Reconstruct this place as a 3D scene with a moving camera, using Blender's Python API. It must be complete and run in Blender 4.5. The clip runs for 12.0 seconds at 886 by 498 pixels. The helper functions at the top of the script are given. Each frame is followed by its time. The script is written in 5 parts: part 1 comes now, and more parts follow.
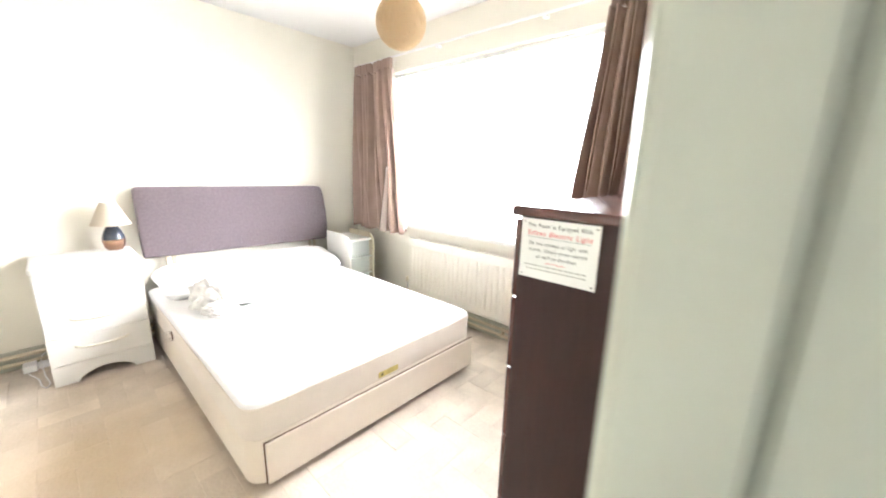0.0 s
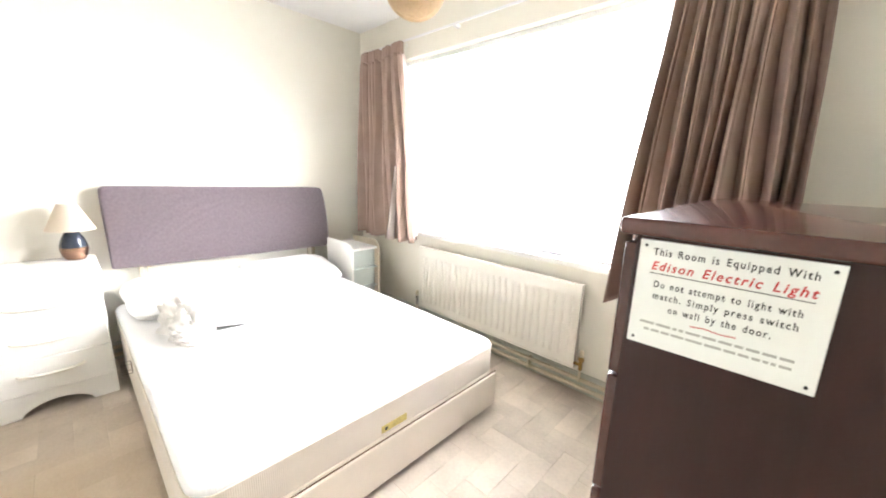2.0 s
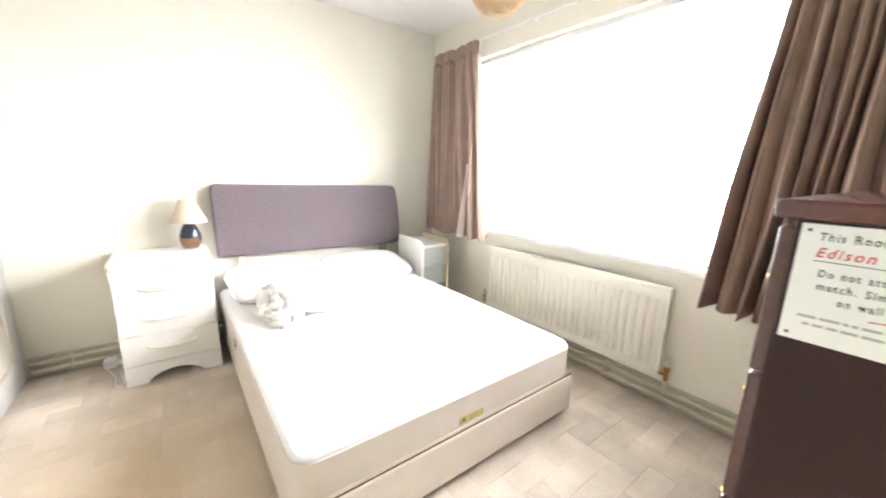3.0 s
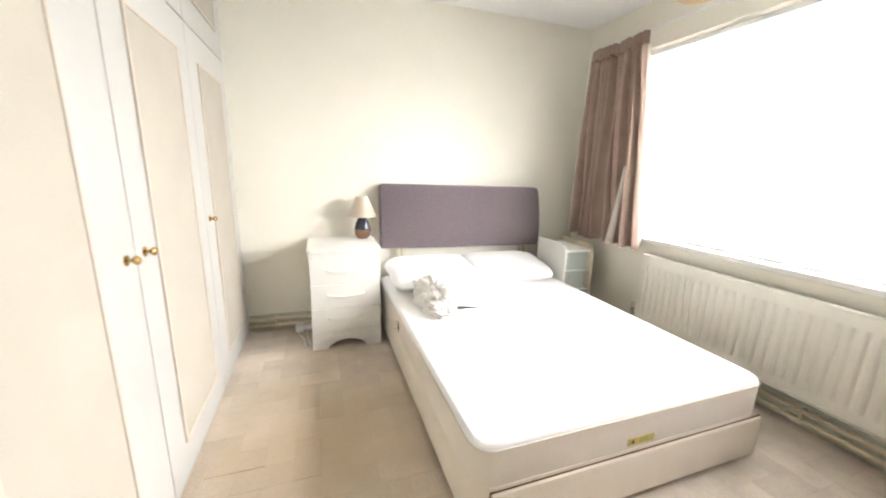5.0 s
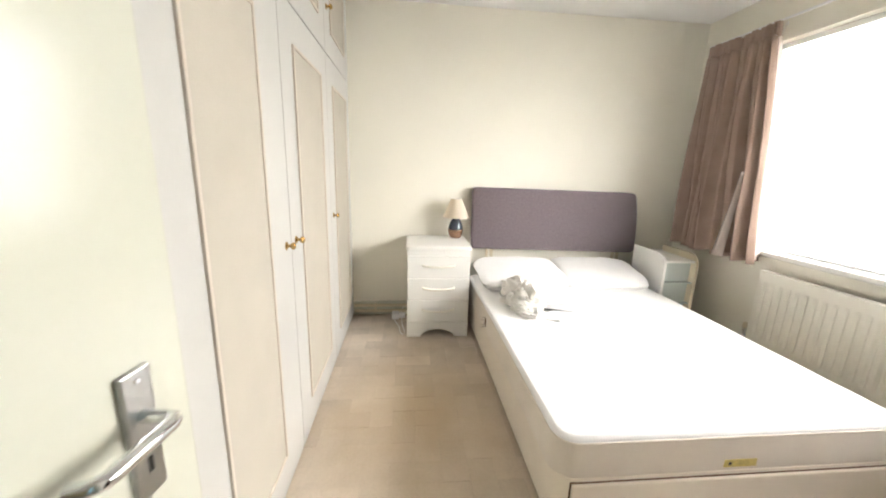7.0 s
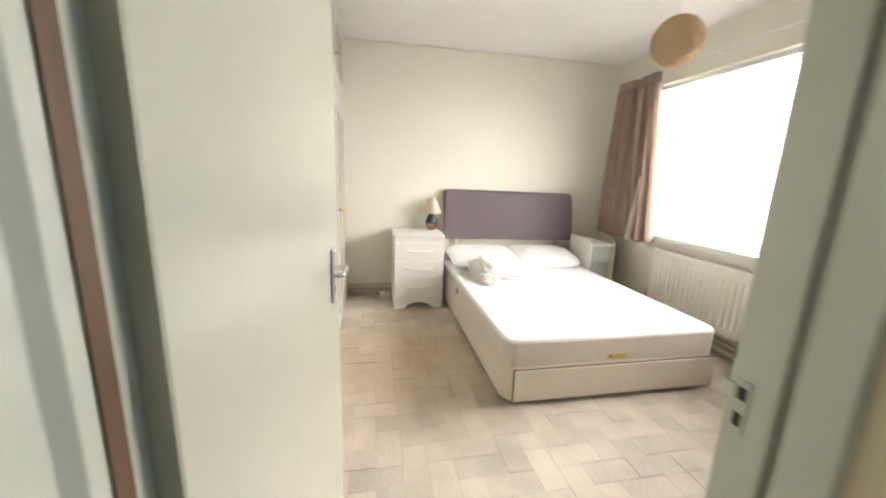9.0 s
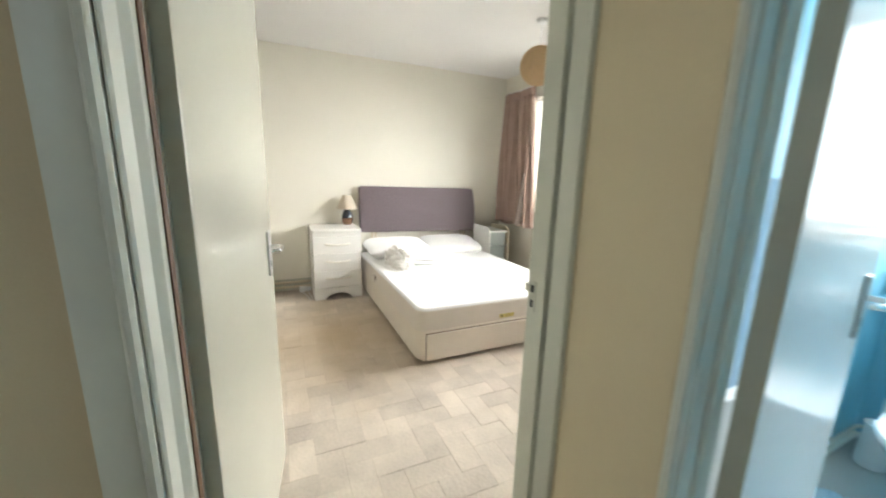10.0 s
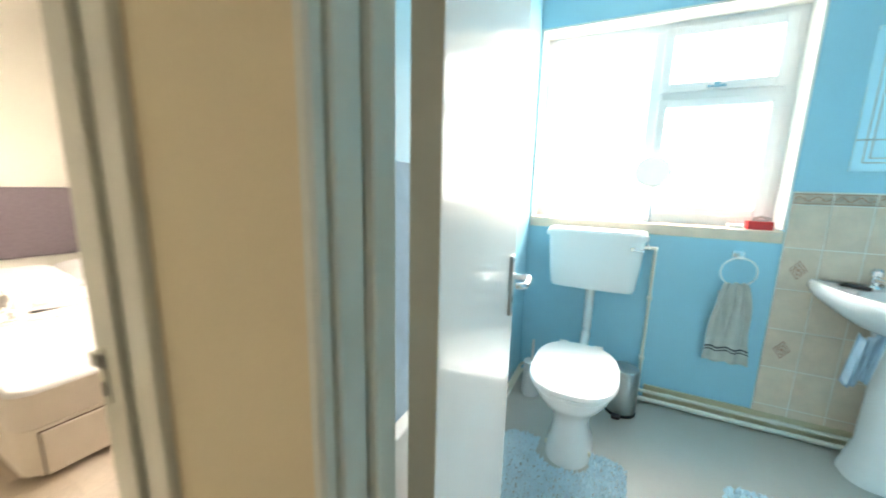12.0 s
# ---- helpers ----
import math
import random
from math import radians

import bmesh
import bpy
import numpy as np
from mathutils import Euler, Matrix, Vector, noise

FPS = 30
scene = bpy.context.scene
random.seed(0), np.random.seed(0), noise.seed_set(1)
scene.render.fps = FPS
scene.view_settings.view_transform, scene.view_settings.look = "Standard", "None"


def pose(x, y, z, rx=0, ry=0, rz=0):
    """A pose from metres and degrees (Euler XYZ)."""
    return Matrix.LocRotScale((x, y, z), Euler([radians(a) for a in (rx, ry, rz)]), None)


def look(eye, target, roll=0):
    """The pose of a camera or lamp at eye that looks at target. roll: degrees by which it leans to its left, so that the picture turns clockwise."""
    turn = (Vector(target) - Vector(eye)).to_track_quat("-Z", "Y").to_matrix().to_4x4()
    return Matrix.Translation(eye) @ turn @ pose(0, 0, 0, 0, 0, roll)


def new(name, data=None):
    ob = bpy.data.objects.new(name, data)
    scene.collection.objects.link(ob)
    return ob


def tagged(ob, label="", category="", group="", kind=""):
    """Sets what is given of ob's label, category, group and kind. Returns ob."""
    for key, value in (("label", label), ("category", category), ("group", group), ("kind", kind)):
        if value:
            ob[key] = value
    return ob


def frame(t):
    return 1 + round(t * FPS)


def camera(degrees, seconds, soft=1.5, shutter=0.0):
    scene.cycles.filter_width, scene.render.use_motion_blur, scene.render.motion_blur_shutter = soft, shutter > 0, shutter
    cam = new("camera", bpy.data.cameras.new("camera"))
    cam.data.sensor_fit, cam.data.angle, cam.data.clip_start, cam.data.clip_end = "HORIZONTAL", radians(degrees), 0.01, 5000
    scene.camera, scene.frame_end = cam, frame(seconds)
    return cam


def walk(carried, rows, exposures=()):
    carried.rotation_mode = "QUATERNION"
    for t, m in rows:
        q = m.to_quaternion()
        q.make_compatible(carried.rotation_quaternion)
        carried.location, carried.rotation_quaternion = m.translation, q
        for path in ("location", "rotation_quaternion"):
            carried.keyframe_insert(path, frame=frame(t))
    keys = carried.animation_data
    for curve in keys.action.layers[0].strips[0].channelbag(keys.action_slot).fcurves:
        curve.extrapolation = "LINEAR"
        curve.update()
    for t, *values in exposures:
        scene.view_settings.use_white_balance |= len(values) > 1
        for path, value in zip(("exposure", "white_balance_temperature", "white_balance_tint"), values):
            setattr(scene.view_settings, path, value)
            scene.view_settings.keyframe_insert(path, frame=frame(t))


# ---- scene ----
cam = camera(101.9, 12.0, soft=1.9, shutter=0.5)
PATH = [
    (0, (0.91, 1.647, 1.281), (-0.403, 3.09, 0.843), 1.5),
    (0.5, (0.729, 1.793, 1.28), (-0.599, 3.223, 0.84), 2.1),
    (1, (0.65, 1.858, 1.281), (-0.678, 3.292, 0.857), 2.0),
    (1.5, (0.616, 1.903, 1.266), (-0.72, 3.33, 0.844), 1.9),
    (2, (0.592, 1.901, 1.247), (-0.755, 3.319, 0.829), 1.9),
    (2.5, (0.562, 1.863, 1.229), (-0.863, 3.203, 0.812), 1.7),
    (3, (0.538, 1.821, 1.217), (-1.02, 3.003, 0.799), 1.4),
    (5, (0.447, 1.597, 1.23), (-1.395, 2.239, 0.791), 1.6),
    (5.5, (0.436, 1.562, 1.227), (-1.453, 2.051, 0.791), 1.4),
    (6, (0.428, 1.515, 1.222), (-1.492, 1.872, 0.788), 1.3),
    (6.5, (0.437, 1.495, 1.231), (-1.499, 1.74, 0.792), 1.6),
    (6.7, (0.48, 1.519, 1.25), (-1.458, 1.722, 0.799), 1.7),
    (8.5, (1.079, 1.413, 1.242), (-0.869, 1.621, 0.837), 2.2),
    (9, (1.266, 1.328, 1.243), (-0.655, 1.709, 0.838), 2.0),
    (9.5, (1.444, 1.289, 1.233), (-0.416, 1.907, 0.837), 1.8),
    (10, (1.629, 1.257, 1.23), (-0.155, 2.068, 0.833), 1.5),
    (10.5, (1.713, 1.266, 1.235), (0.065, 2.327, 0.84), 1.9),
    (11, (1.682, 1.371, 1.228), (0.236, 2.693, 0.827), 1.6),
    (11.5, (1.58, 1.528, 1.215), (0.437, 3.122, 0.825), 1.6),
    (12, (1.527, 1.657, 1.203), (0.658, 3.42, 0.838), 1.4),
]
EXPOSURES = [(0, 1.36, 6100, 15), (3, 1.08, 6150, 15), (5, 0.64, 6350, 14), (7, 0.38, 6500, 13), (9, 0.29, 6650, 13),
             (10, 0.31, 6400, 10), (11, 0.48, 7000, 12), (12, 0.52, 7850, 18)]
walk(cam, [(t, look(eye, target, roll)) for t, eye, target, roll in PATH], EXPOSURES)

# ---- light ----
world = bpy.data.worlds.new("world")
scene.world = world
world.use_nodes = True
wn = world.node_tree
sky = wn.nodes.new("ShaderNodeTexSky")
sky.sky_type, sky.sun_disc = "NISHITA", False
sky.sun_elevation, sky.sun_rotation = radians(42), radians(20)
wn.links.new(sky.outputs[0], wn.nodes["Background"].inputs[0])
wn.nodes["Background"].inputs[1].default_value = 0.12


def sun_lamp(direction, strength):
    lamp = bpy.data.lights.new("sun", "SUN")
    lamp.energy, lamp.angle, lamp.color = strength, radians(12), (1.0, 0.96, 0.9)
    ob = new("sun", lamp)
    ob.matrix_world = look((0, 20, 20), (0 - direction[0], 20 - direction[1], 20 - direction[2]))
    return ob


def window_lamp(name, x0, x1, y, z0, z1, power, color=(1, 1, 1)):
    """The sky's light in a window's opening."""
    lamp = bpy.data.lights.new(name, "AREA")
    lamp.shape, lamp.size, lamp.size_y, lamp.energy, lamp.color = "RECTANGLE", x1 - x0, z1 - z0, power, color
    ob = new(name, lamp)
    ob.matrix_world = look(((x0 + x1) / 2, y, (z0 + z1) / 2), ((x0 + x1) / 2, y - 1, (z0 + z1) / 2))
    return ob


sun_lamp((math.sin(radians(20)), math.cos(radians(20)), 0.9), 0.6)
window_lamp("bedroom_window_light", -1.93, 0.43, 4.125, 0.78, 2.08, 150, (1.0, 0.99, 0.96))
window_lamp("bathroom_window_light", 1.06, 2.19, 4.125, 1.06, 2.04, 25, (0.86, 0.95, 1.0))
# fill lamp added out of sight behind the walk to brighten the hall
hall_fill = bpy.data.lights.new("hall_fill_light", "AREA")
hall_fill.shape, hall_fill.size, hall_fill.size_y, hall_fill.energy = "RECTANGLE", 0.92, 1.02, 1.05
new("hall_fill_light", hall_fill).matrix_world = look((1.9, 0.36, 1.5), (1.9, 1.4, 1.5))
# the bright overcast sky above the garden, out of sight from indoors
overhead = bpy.data.lights.new("overcast_sky_light", "AREA")
overhead.shape, overhead.size, overhead.size_y, overhead.energy = "RECTANGLE", 7.0, 2.4, 660
new("overcast_sky_light", overhead).matrix_world = look((0.0, 6.6, 4.45), (0.0, 3.2, 1.0))
# unseen area lamp added outside as side sky, to brighten the head wall
beside = bpy.data.lights.new("side_sky_light", "AREA")
beside.shape, beside.size, beside.size_y, beside.energy = "RECTANGLE", 3.0, 3.0, 60
new("side_sky_light", beside).matrix_world = look((3.6, 6.2, 2.3), (-2.0, 3.2, 1.3))

# ---- plan (metres) ----
HEAD_X, DOOR_X0, DOOR_X1 = -2.37, 0.862, 0.995      # head wall; partition with the bedroom door
WIN_Y0, WIN_Y1 = 3.875, 4.14                        # outer wall
CEIL = 2.41
BACK_Y = 0.45
DOOR_Y0, DOOR_Y1, DOOR_H = 1.085, 1.874, 2.0        # bedroom doorway
HALL_Y0, HALL_Y1 = 1.897, 2.009                        # wall between hall and bathroom
BATH_D0, BATH_D1 = 1.292, 1.95                      # bathroom doorway
BATH_X0, BATH_X1 = 1.022, 3.05
WIN = (-1.95, 0.45, 0.765, 2.095)                   # bedroom window opening: x0, x1, z0, z1
BWIN = (1.026, 2.222, 1.0, 2.06)                      # bathroom window opening


# ---- materials ----
def material(name, color, rough=0.6, metal=0.0, vary=0.06, scale=3.0, fine=120.0, bump=0.05, spec=0.5, sheen=0.0, trans=0.0,
             random_tint=0.0, coat=0.0, stretch=(1, 1, 1)):
    """A surface with a broad stain-like variation, a fine grain and a fine relief, all at real size."""
    m = bpy.data.materials.new(name)
    m.use_nodes = True
    n, l = m.node_tree.nodes, m.node_tree.links
    b = n["Principled BSDF"]
    b.inputs["Roughness"].default_value, b.inputs["Metallic"].default_value = rough, metal
    b.inputs["Specular IOR Level"].default_value = spec
    b.inputs["Sheen Weight"].default_value, b.inputs["Transmission Weight"].default_value = sheen, trans
    b.inputs["Coat Weight"].default_value = coat
    g = n.new("ShaderNodeNewGeometry")
    mp = n.new("ShaderNodeMapping")
    mp.inputs["Scale"].default_value = stretch
    l.new(g.outputs["Position"], mp.inputs[0])
    broad, grain = n.new("ShaderNodeTexNoise"), n.new("ShaderNodeTexNoise")
    broad.inputs["Scale"].default_value, broad.inputs["Detail"].default_value = scale, 4
    grain.inputs["Scale"].default_value, grain.inputs["Detail"].default_value = fine, 3
    l.new(mp.outputs[0], broad.inputs["Vector"]), l.new(mp.outputs[0], grain.inputs["Vector"])
    add = n.new("ShaderNodeMath")
    add.operation = "MULTIPLY_ADD"
    add.inputs[1].default_value = 0.35
    l.new(grain.outputs[0], add.inputs[0]), l.new(broad.outputs[0], add.inputs[2])
    fac = add.outputs[0]
    if random_tint:
        info, more = n.new("ShaderNodeObjectInfo"), n.new("ShaderNodeMath")
        more.operation, more.inputs[1].default_value = "MULTIPLY_ADD", random_tint
        l.new(info.outputs["Random"], more.inputs[0]), l.new(fac, more.inputs[2])
        fac = more.outputs[0]
    ramp = n.new("ShaderNodeMapRange")
    ramp.inputs[1].default_value, ramp.inputs[2].default_value = 0.3, 1.05 + random_tint
    l.new(fac, ramp.inputs[0])
    mix = n.new("ShaderNodeMix")
    mix.data_type = "RGBA"
    dark = [max(0, c * (1 - vary * 1.6)) for c in color]
    light = [min(1, c * (1 + vary)) for c in color]
    mix.inputs[6].default_value, mix.inputs[7].default_value = (*dark, 1), (*light, 1)
    l.new(ramp.outputs[0], mix.inputs[0]), l.new(mix.outputs[2], b.inputs["Base Color"])
    if bump:
        bm_ = n.new("ShaderNodeBump")
        bm_.inputs["Strength"].default_value, bm_.inputs["Distance"].default_value = bump, 0.004
        l.new(grain.outputs[0], bm_.inputs["Height"]), l.new(bm_.outputs[0], b.inputs["Normal"])
    return m


def weave(name, color, pitch, depth, vary=0.1, rough=0.85, sheen=0.3, fine=90, broad=6):
    """Woven cloth: two crossed thread waves over a mottled ground."""
    m = material(name, color, rough, vary=vary, scale=broad, fine=fine, bump=0, sheen=sheen)
    n, l = m.node_tree.nodes, m.node_tree.links
    g = n.new("ShaderNodeNewGeometry")
    heights = []
    for axis in ("Y", "Z", "X"):
        w = n.new("ShaderNodeTexWave")
        w.bands_direction = axis
        w.inputs["Scale"].default_value, w.inputs["Distortion"].default_value = 0.314 / pitch, 0.6
        l.new(g.outputs["Position"], w.inputs["Vector"])
        heights.append(w.outputs[1])
    a = n.new("ShaderNodeMath")
    l.new(heights[0], a.inputs[0]), l.new(heights[1], a.inputs[1])
    c = n.new("ShaderNodeMath")
    l.new(a.outputs[0], c.inputs[0]), l.new(heights[2], c.inputs[1])
    bump = n.new("ShaderNodeBump")
    bump.inputs["Strength"].default_value, bump.inputs["Distance"].default_value = depth, 0.002
    l.new(c.outputs[0], bump.inputs["Height"]), l.new(bump.outputs[0], n["Principled BSDF"].inputs["Normal"])
    return m


def pane_glass(name, frosted):
    m = bpy.data.materials.new(name)
    m.use_nodes = True
    b = m.node_tree.nodes["Principled BSDF"]
    b.inputs["Base Color"].default_value = (0.95, 0.97, 0.95, 1)
    b.inputs["Transmission Weight"].default_value, b.inputs["Roughness"].default_value = 1.0, 0.45 if frosted else 0.02
    b.inputs["IOR"].default_value = 1.2 if frosted else 1.45
    if frosted:
        v, bump = m.node_tree.nodes.new("ShaderNodeTexVoronoi"), m.node_tree.nodes.new("ShaderNodeBump")
        v.inputs["Scale"].default_value, bump.inputs["Strength"].default_value = 90, 0.4
        m.node_tree.links.new(v.outputs[0], bump.inputs["Height"]), m.node_tree.links.new(bump.outputs[0], b.inputs["Normal"])
    return m


def translucent(name, color, share):
    """Thin stuff that lets part of the light through."""
    m = material(name, color, 0.6, vary=0.03, bump=0.02)
    n, l = m.node_tree.nodes, m.node_tree.links
    t, mix = n.new("ShaderNodeBsdfTranslucent"), n.new("ShaderNodeMixShader")
    t.inputs[0].default_value, mix.inputs[0].default_value = (*color, 1), share
    l.new(n["Principled BSDF"].outputs[0], mix.inputs[1]), l.new(t.outputs[0], mix.inputs[2])
    l.new(mix.outputs[0], n["Material Output"].inputs[0])
    return m


def block_floor(name):
    """Beige block floor, dusty, with a broad brown stain beside the bed."""
    m = material(name, (0.675, 0.59, 0.495), 0.78, vary=0.26, scale=4.5, fine=70, bump=0.6, random_tint=0.34)
    n, l = m.node_tree.nodes, m.node_tree.links
    b = n["Principled BSDF"]
    old = b.inputs["Base Color"].links[0].from_socket
    g, d, no = n.new("ShaderNodeNewGeometry"), n.new("ShaderNodeVectorMath"), n.new("ShaderNodeTexNoise")
    d.operation = "DISTANCE"
    d.inputs[1].default_value = (-1.05, 1.62, 0)
    l.new(g.outputs["Position"], d.inputs[0])
    no.inputs["Scale"].default_value, no.inputs["Detail"].default_value = 3.5, 5
    l.new(g.outputs["Position"], no.inputs["Vector"])
    s, r = n.new("ShaderNodeMath"), n.new("ShaderNodeMapRange")
    s.operation = "MULTIPLY_ADD"
    s.inputs[1].default_value = 0.9
    l.new(no.outputs[0], s.inputs[0]), l.new(d.outputs["Value"], s.inputs[2])
    r.inputs[1].default_value, r.inputs[2].default_value, r.inputs[3].default_value, r.inputs[4].default_value = 0.50, 1.45, 0.85, 0.0
    l.new(s.outputs[0], r.inputs[0])
    mix = n.new("ShaderNodeMix")
    mix.data_type = "RGBA"
    mix.inputs[7].default_value = (0.50, 0.38, 0.24, 1)
    l.new(r.outputs[0], mix.inputs[0]), l.new(old, mix.inputs[6]), l.new(mix.outputs[2], b.inputs["Base Color"])
    return m


WALL = material("cream wall paint", (0.84, 0.81, 0.71), 0.7, vary=0.03, scale=1.5, fine=220, bump=0.06)
HALL_WALL = material("hall wall paint", (0.64, 0.54, 0.36), 0.65, vary=0.05, scale=1.5, fine=200, bump=0.08)
CEILING = material("white ceiling paint", (0.84, 0.83, 0.81), 0.8, vary=0.02, scale=2, fine=150, bump=0.1)
BLUE = material("blue wall paint", (0.31, 0.67, 0.82), 0.55, vary=0.05, scale=2, fine=180, bump=0.08)
GLOSS = material("cream gloss paint", (0.57, 0.57, 0.48), 0.15, spec=0.4, vary=0.03, scale=2.5, fine=60, bump=0.03)
GREEN_GLOSS = material("pale green-grey gloss paint", (0.58, 0.60, 0.53), 0.3, vary=0.04, scale=3, fine=60, bump=0.03)
BATH_DOOR = material("white gloss door paint", (0.80, 0.80, 0.78), 0.17, vary=0.02, scale=2, fine=40, bump=0.02)
# bare wood, also the colour of the shade in the bed's drawer gap
WOOD_AND_GAP_SHADE = material("bare brown wood", (0.13, 0.065, 0.028), 0.6, vary=0.25, scale=5, fine=80, bump=0.1, stretch=(1, 1, 0.1))
EDGE = material("grey door edge paint", (0.50, 0.49, 0.40), 0.4, vary=0.05, scale=4)
FLOOR = block_floor("beige floor blocks")
JOINT = material("dark floor joint", (0.50, 0.42, 0.33), 0.9, vary=0.3, scale=8)
HALL_FLOOR = material("hall carpet", (0.32, 0.27, 0.20), 0.95, vary=0.15, fine=250, bump=0.4)
VINYL = material("grey-green bathroom vinyl", (0.50, 0.51, 0.485), 0.45, vary=0.07, scale=2.2, fine=90, bump=0.04)
WARDROBE = material("off-white wardrobe paint", (0.47, 0.462, 0.435), 0.4, vary=0.03, scale=2, fine=90, bump=0.04)
INSET = material("beige textured panel", (0.425, 0.39, 0.325), 0.75, vary=0.05, scale=5, fine=260, bump=0.2)
BEAD = material("taupe panel moulding", (0.52, 0.46, 0.38), 0.5, vary=0.08, scale=6)
BRASS = material("polished brass", (0.56, 0.38, 0.15), 0.25, 1.0, vary=0.1, scale=20)
CHROME = material("chrome", (0.75, 0.76, 0.77), 0.12, 1.0, vary=0.04, scale=20, bump=0)
STEEL = material("brushed steel", (0.52, 0.52, 0.51), 0.3, 1.0, vary=0.08, scale=12, fine=200, bump=0.05)
DIVAN = weave("cream divan cloth", (0.76, 0.68, 0.57), 0.004, 0.25, vary=0.05)
MATTRESS = weave("white quilted ticking", (0.88, 0.87, 0.86), 0.012, 0.12, vary=0.02)
MAT_SIDE = weave("beige mattress border", (0.74, 0.67, 0.58), 0.006, 0.3, vary=0.05)
LINEN = material("white cotton", (0.87, 0.86, 0.85), 0.85, vary=0.03, scale=9, fine=300, bump=0.08, sheen=0.2)
# sheet cotton tinted creamier for the side turned from the window
SHADED_LINEN = material("crumpled cotton with shade in its cream", (0.82, 0.795, 0.75), 0.9, vary=0.08, scale=14, fine=300, bump=0.15, sheen=0.3)
HEADBOARD = weave("mauve-grey upholstery", (0.185, 0.146, 0.160), 0.006, 0.6, vary=0.16, fine=210, broad=60)
CURTAIN = material("mauve-brown velvet", (0.385, 0.275, 0.225), 0.8, vary=0.10, scale=9, fine=260, bump=0.05, spec=0.25)
LINING = translucent("pale curtain lining", (0.82, 0.73, 0.68), 0.4)
MAHOGANY = material("dark mahogany veneer", (0.036, 0.012, 0.010), 0.48, spec=0.3, vary=0.35, scale=4, fine=60, bump=0.04, stretch=(1, 1, 0.12))
MAHOGANY_TOP = material("worn red mahogany top", (0.088, 0.028, 0.021), 0.24, coat=0.35, vary=0.35, scale=5, fine=90, bump=0.05, stretch=(1, 0.15, 1))
WHITE = material("white painted wood", (0.84, 0.83, 0.79), 0.35, vary=0.02, scale=4, fine=80, bump=0.03)
UPVC = material("white plastic", (0.85, 0.85, 0.85), 0.3, vary=0.01, scale=4, bump=0)
RADIATOR = material("cream radiator enamel", (0.87, 0.84, 0.75), 0.35, vary=0.03, scale=4, bump=0.01)
PIPE = material("yellowed pipe paint", (0.70, 0.62, 0.46), 0.45, vary=0.12, scale=9, bump=0.05)
CERAMIC = material("white sanitary ceramic", (0.86, 0.87, 0.87), 0.08, vary=0.01, scale=4, bump=0, coat=0.4)
GLAZE = material("blue-black glaze", (0.035, 0.045, 0.065), 0.12, vary=0.3, scale=14, bump=0, coat=0.6)
COPPER = material("copper lustre glaze", (0.36, 0.22, 0.15), 0.2, 0.9, vary=0.25, scale=16, bump=0)
SHADE = translucent("beige lampshade cloth", (0.82, 0.74, 0.62), 0.4)
RATTAN = translucent("woven paper string", (0.76, 0.60, 0.38), 0.45)
SLAT = translucent("white blind slat", (0.86, 0.86, 0.84), 0.4)
AQUA = material("frosted aqua glass", (0.78, 0.85, 0.81), 0.2, vary=0.05, scale=6, bump=0, trans=0.3)
SIGN = material("white enamel sign", (0.86, 0.87, 0.84), 0.35, vary=0.02, scale=8, bump=0)
INK = material("black lettering", (0.02, 0.02, 0.02), 0.5, bump=0)
RED_INK = material("red lettering", (0.60, 0.02, 0.02), 0.5, bump=0)
GREY_INK = material("faint grey lettering", (0.45, 0.45, 0.42), 0.5, bump=0)
GOLD_TAG = material("gold woven label", (0.62, 0.50, 0.16), 0.5, vary=0.2, scale=60)
BLACK = material("black plastic", (0.015, 0.015, 0.016), 0.35, vary=0.1, bump=0)
TILE = material("sandy stone tile", (0.80, 0.63, 0.50), 0.35, vary=0.12, scale=14, fine=90, bump=0.04, random_tint=0.2)
BORDER = material("patterned border tile", (0.66, 0.50, 0.39), 0.35, vary=0.35, scale=45, fine=120, bump=0.04, random_tint=0.2)
DECOR = material("terracotta tile motif", (0.52, 0.24, 0.15), 0.4, vary=0.25, scale=60)
GROUT = material("pale grout", (0.90, 0.87, 0.82), 0.9, vary=0.06, scale=20)
TOWEL = material("grey towelling", (0.58, 0.59, 0.55), 0.95, vary=0.1, scale=20, fine=500, bump=0.5, sheen=0.5)
DARK_TOWEL = material("dark towel stripe", (0.05, 0.05, 0.06), 0.95, fine=500, bump=0.5)
CLOTH_BLUE = material("pale blue cloth", (0.42, 0.58, 0.70), 0.95, vary=0.1, scale=15, fine=400, bump=0.3)
BATH_MAT = material("blue tufted mat", (0.62, 0.83, 0.93), 0.95, vary=0.08, scale=16, fine=180, bump=0.3, sheen=0.5)
RED = material("red card", (0.62, 0.03, 0.03), 0.4, vary=0.08, scale=20)
MIRROR = material("mirror glass", (0.9, 0.92, 0.92), 0.01, 1.0, vary=0.0, bump=0)
GRASS = material("garden grass", (0.09, 0.14, 0.05), 0.95, vary=0.3, scale=0.6, fine=20, bump=0.4)
FROSTED, CLEAR = pane_glass("frosted window glass", True), pane_glass("clear window glass", False)


# ---- mesh makers ----
def box(x0, x1, y0, y1, z0, z1, bevel=0.0, seg=2):
    bm = bmesh.new()
    bmesh.ops.create_cube(bm, size=1, matrix=Matrix.Translation(((x0 + x1) / 2, (y0 + y1) / 2, (z0 + z1) / 2)) @ Matrix.Diagonal((x1 - x0, y1 - y0, z1 - z0, 1)))
    if bevel:
        bmesh.ops.bevel(bm, geom=bm.edges[:], offset=bevel, segments=seg, profile=0.5, affect="EDGES")
    return bm


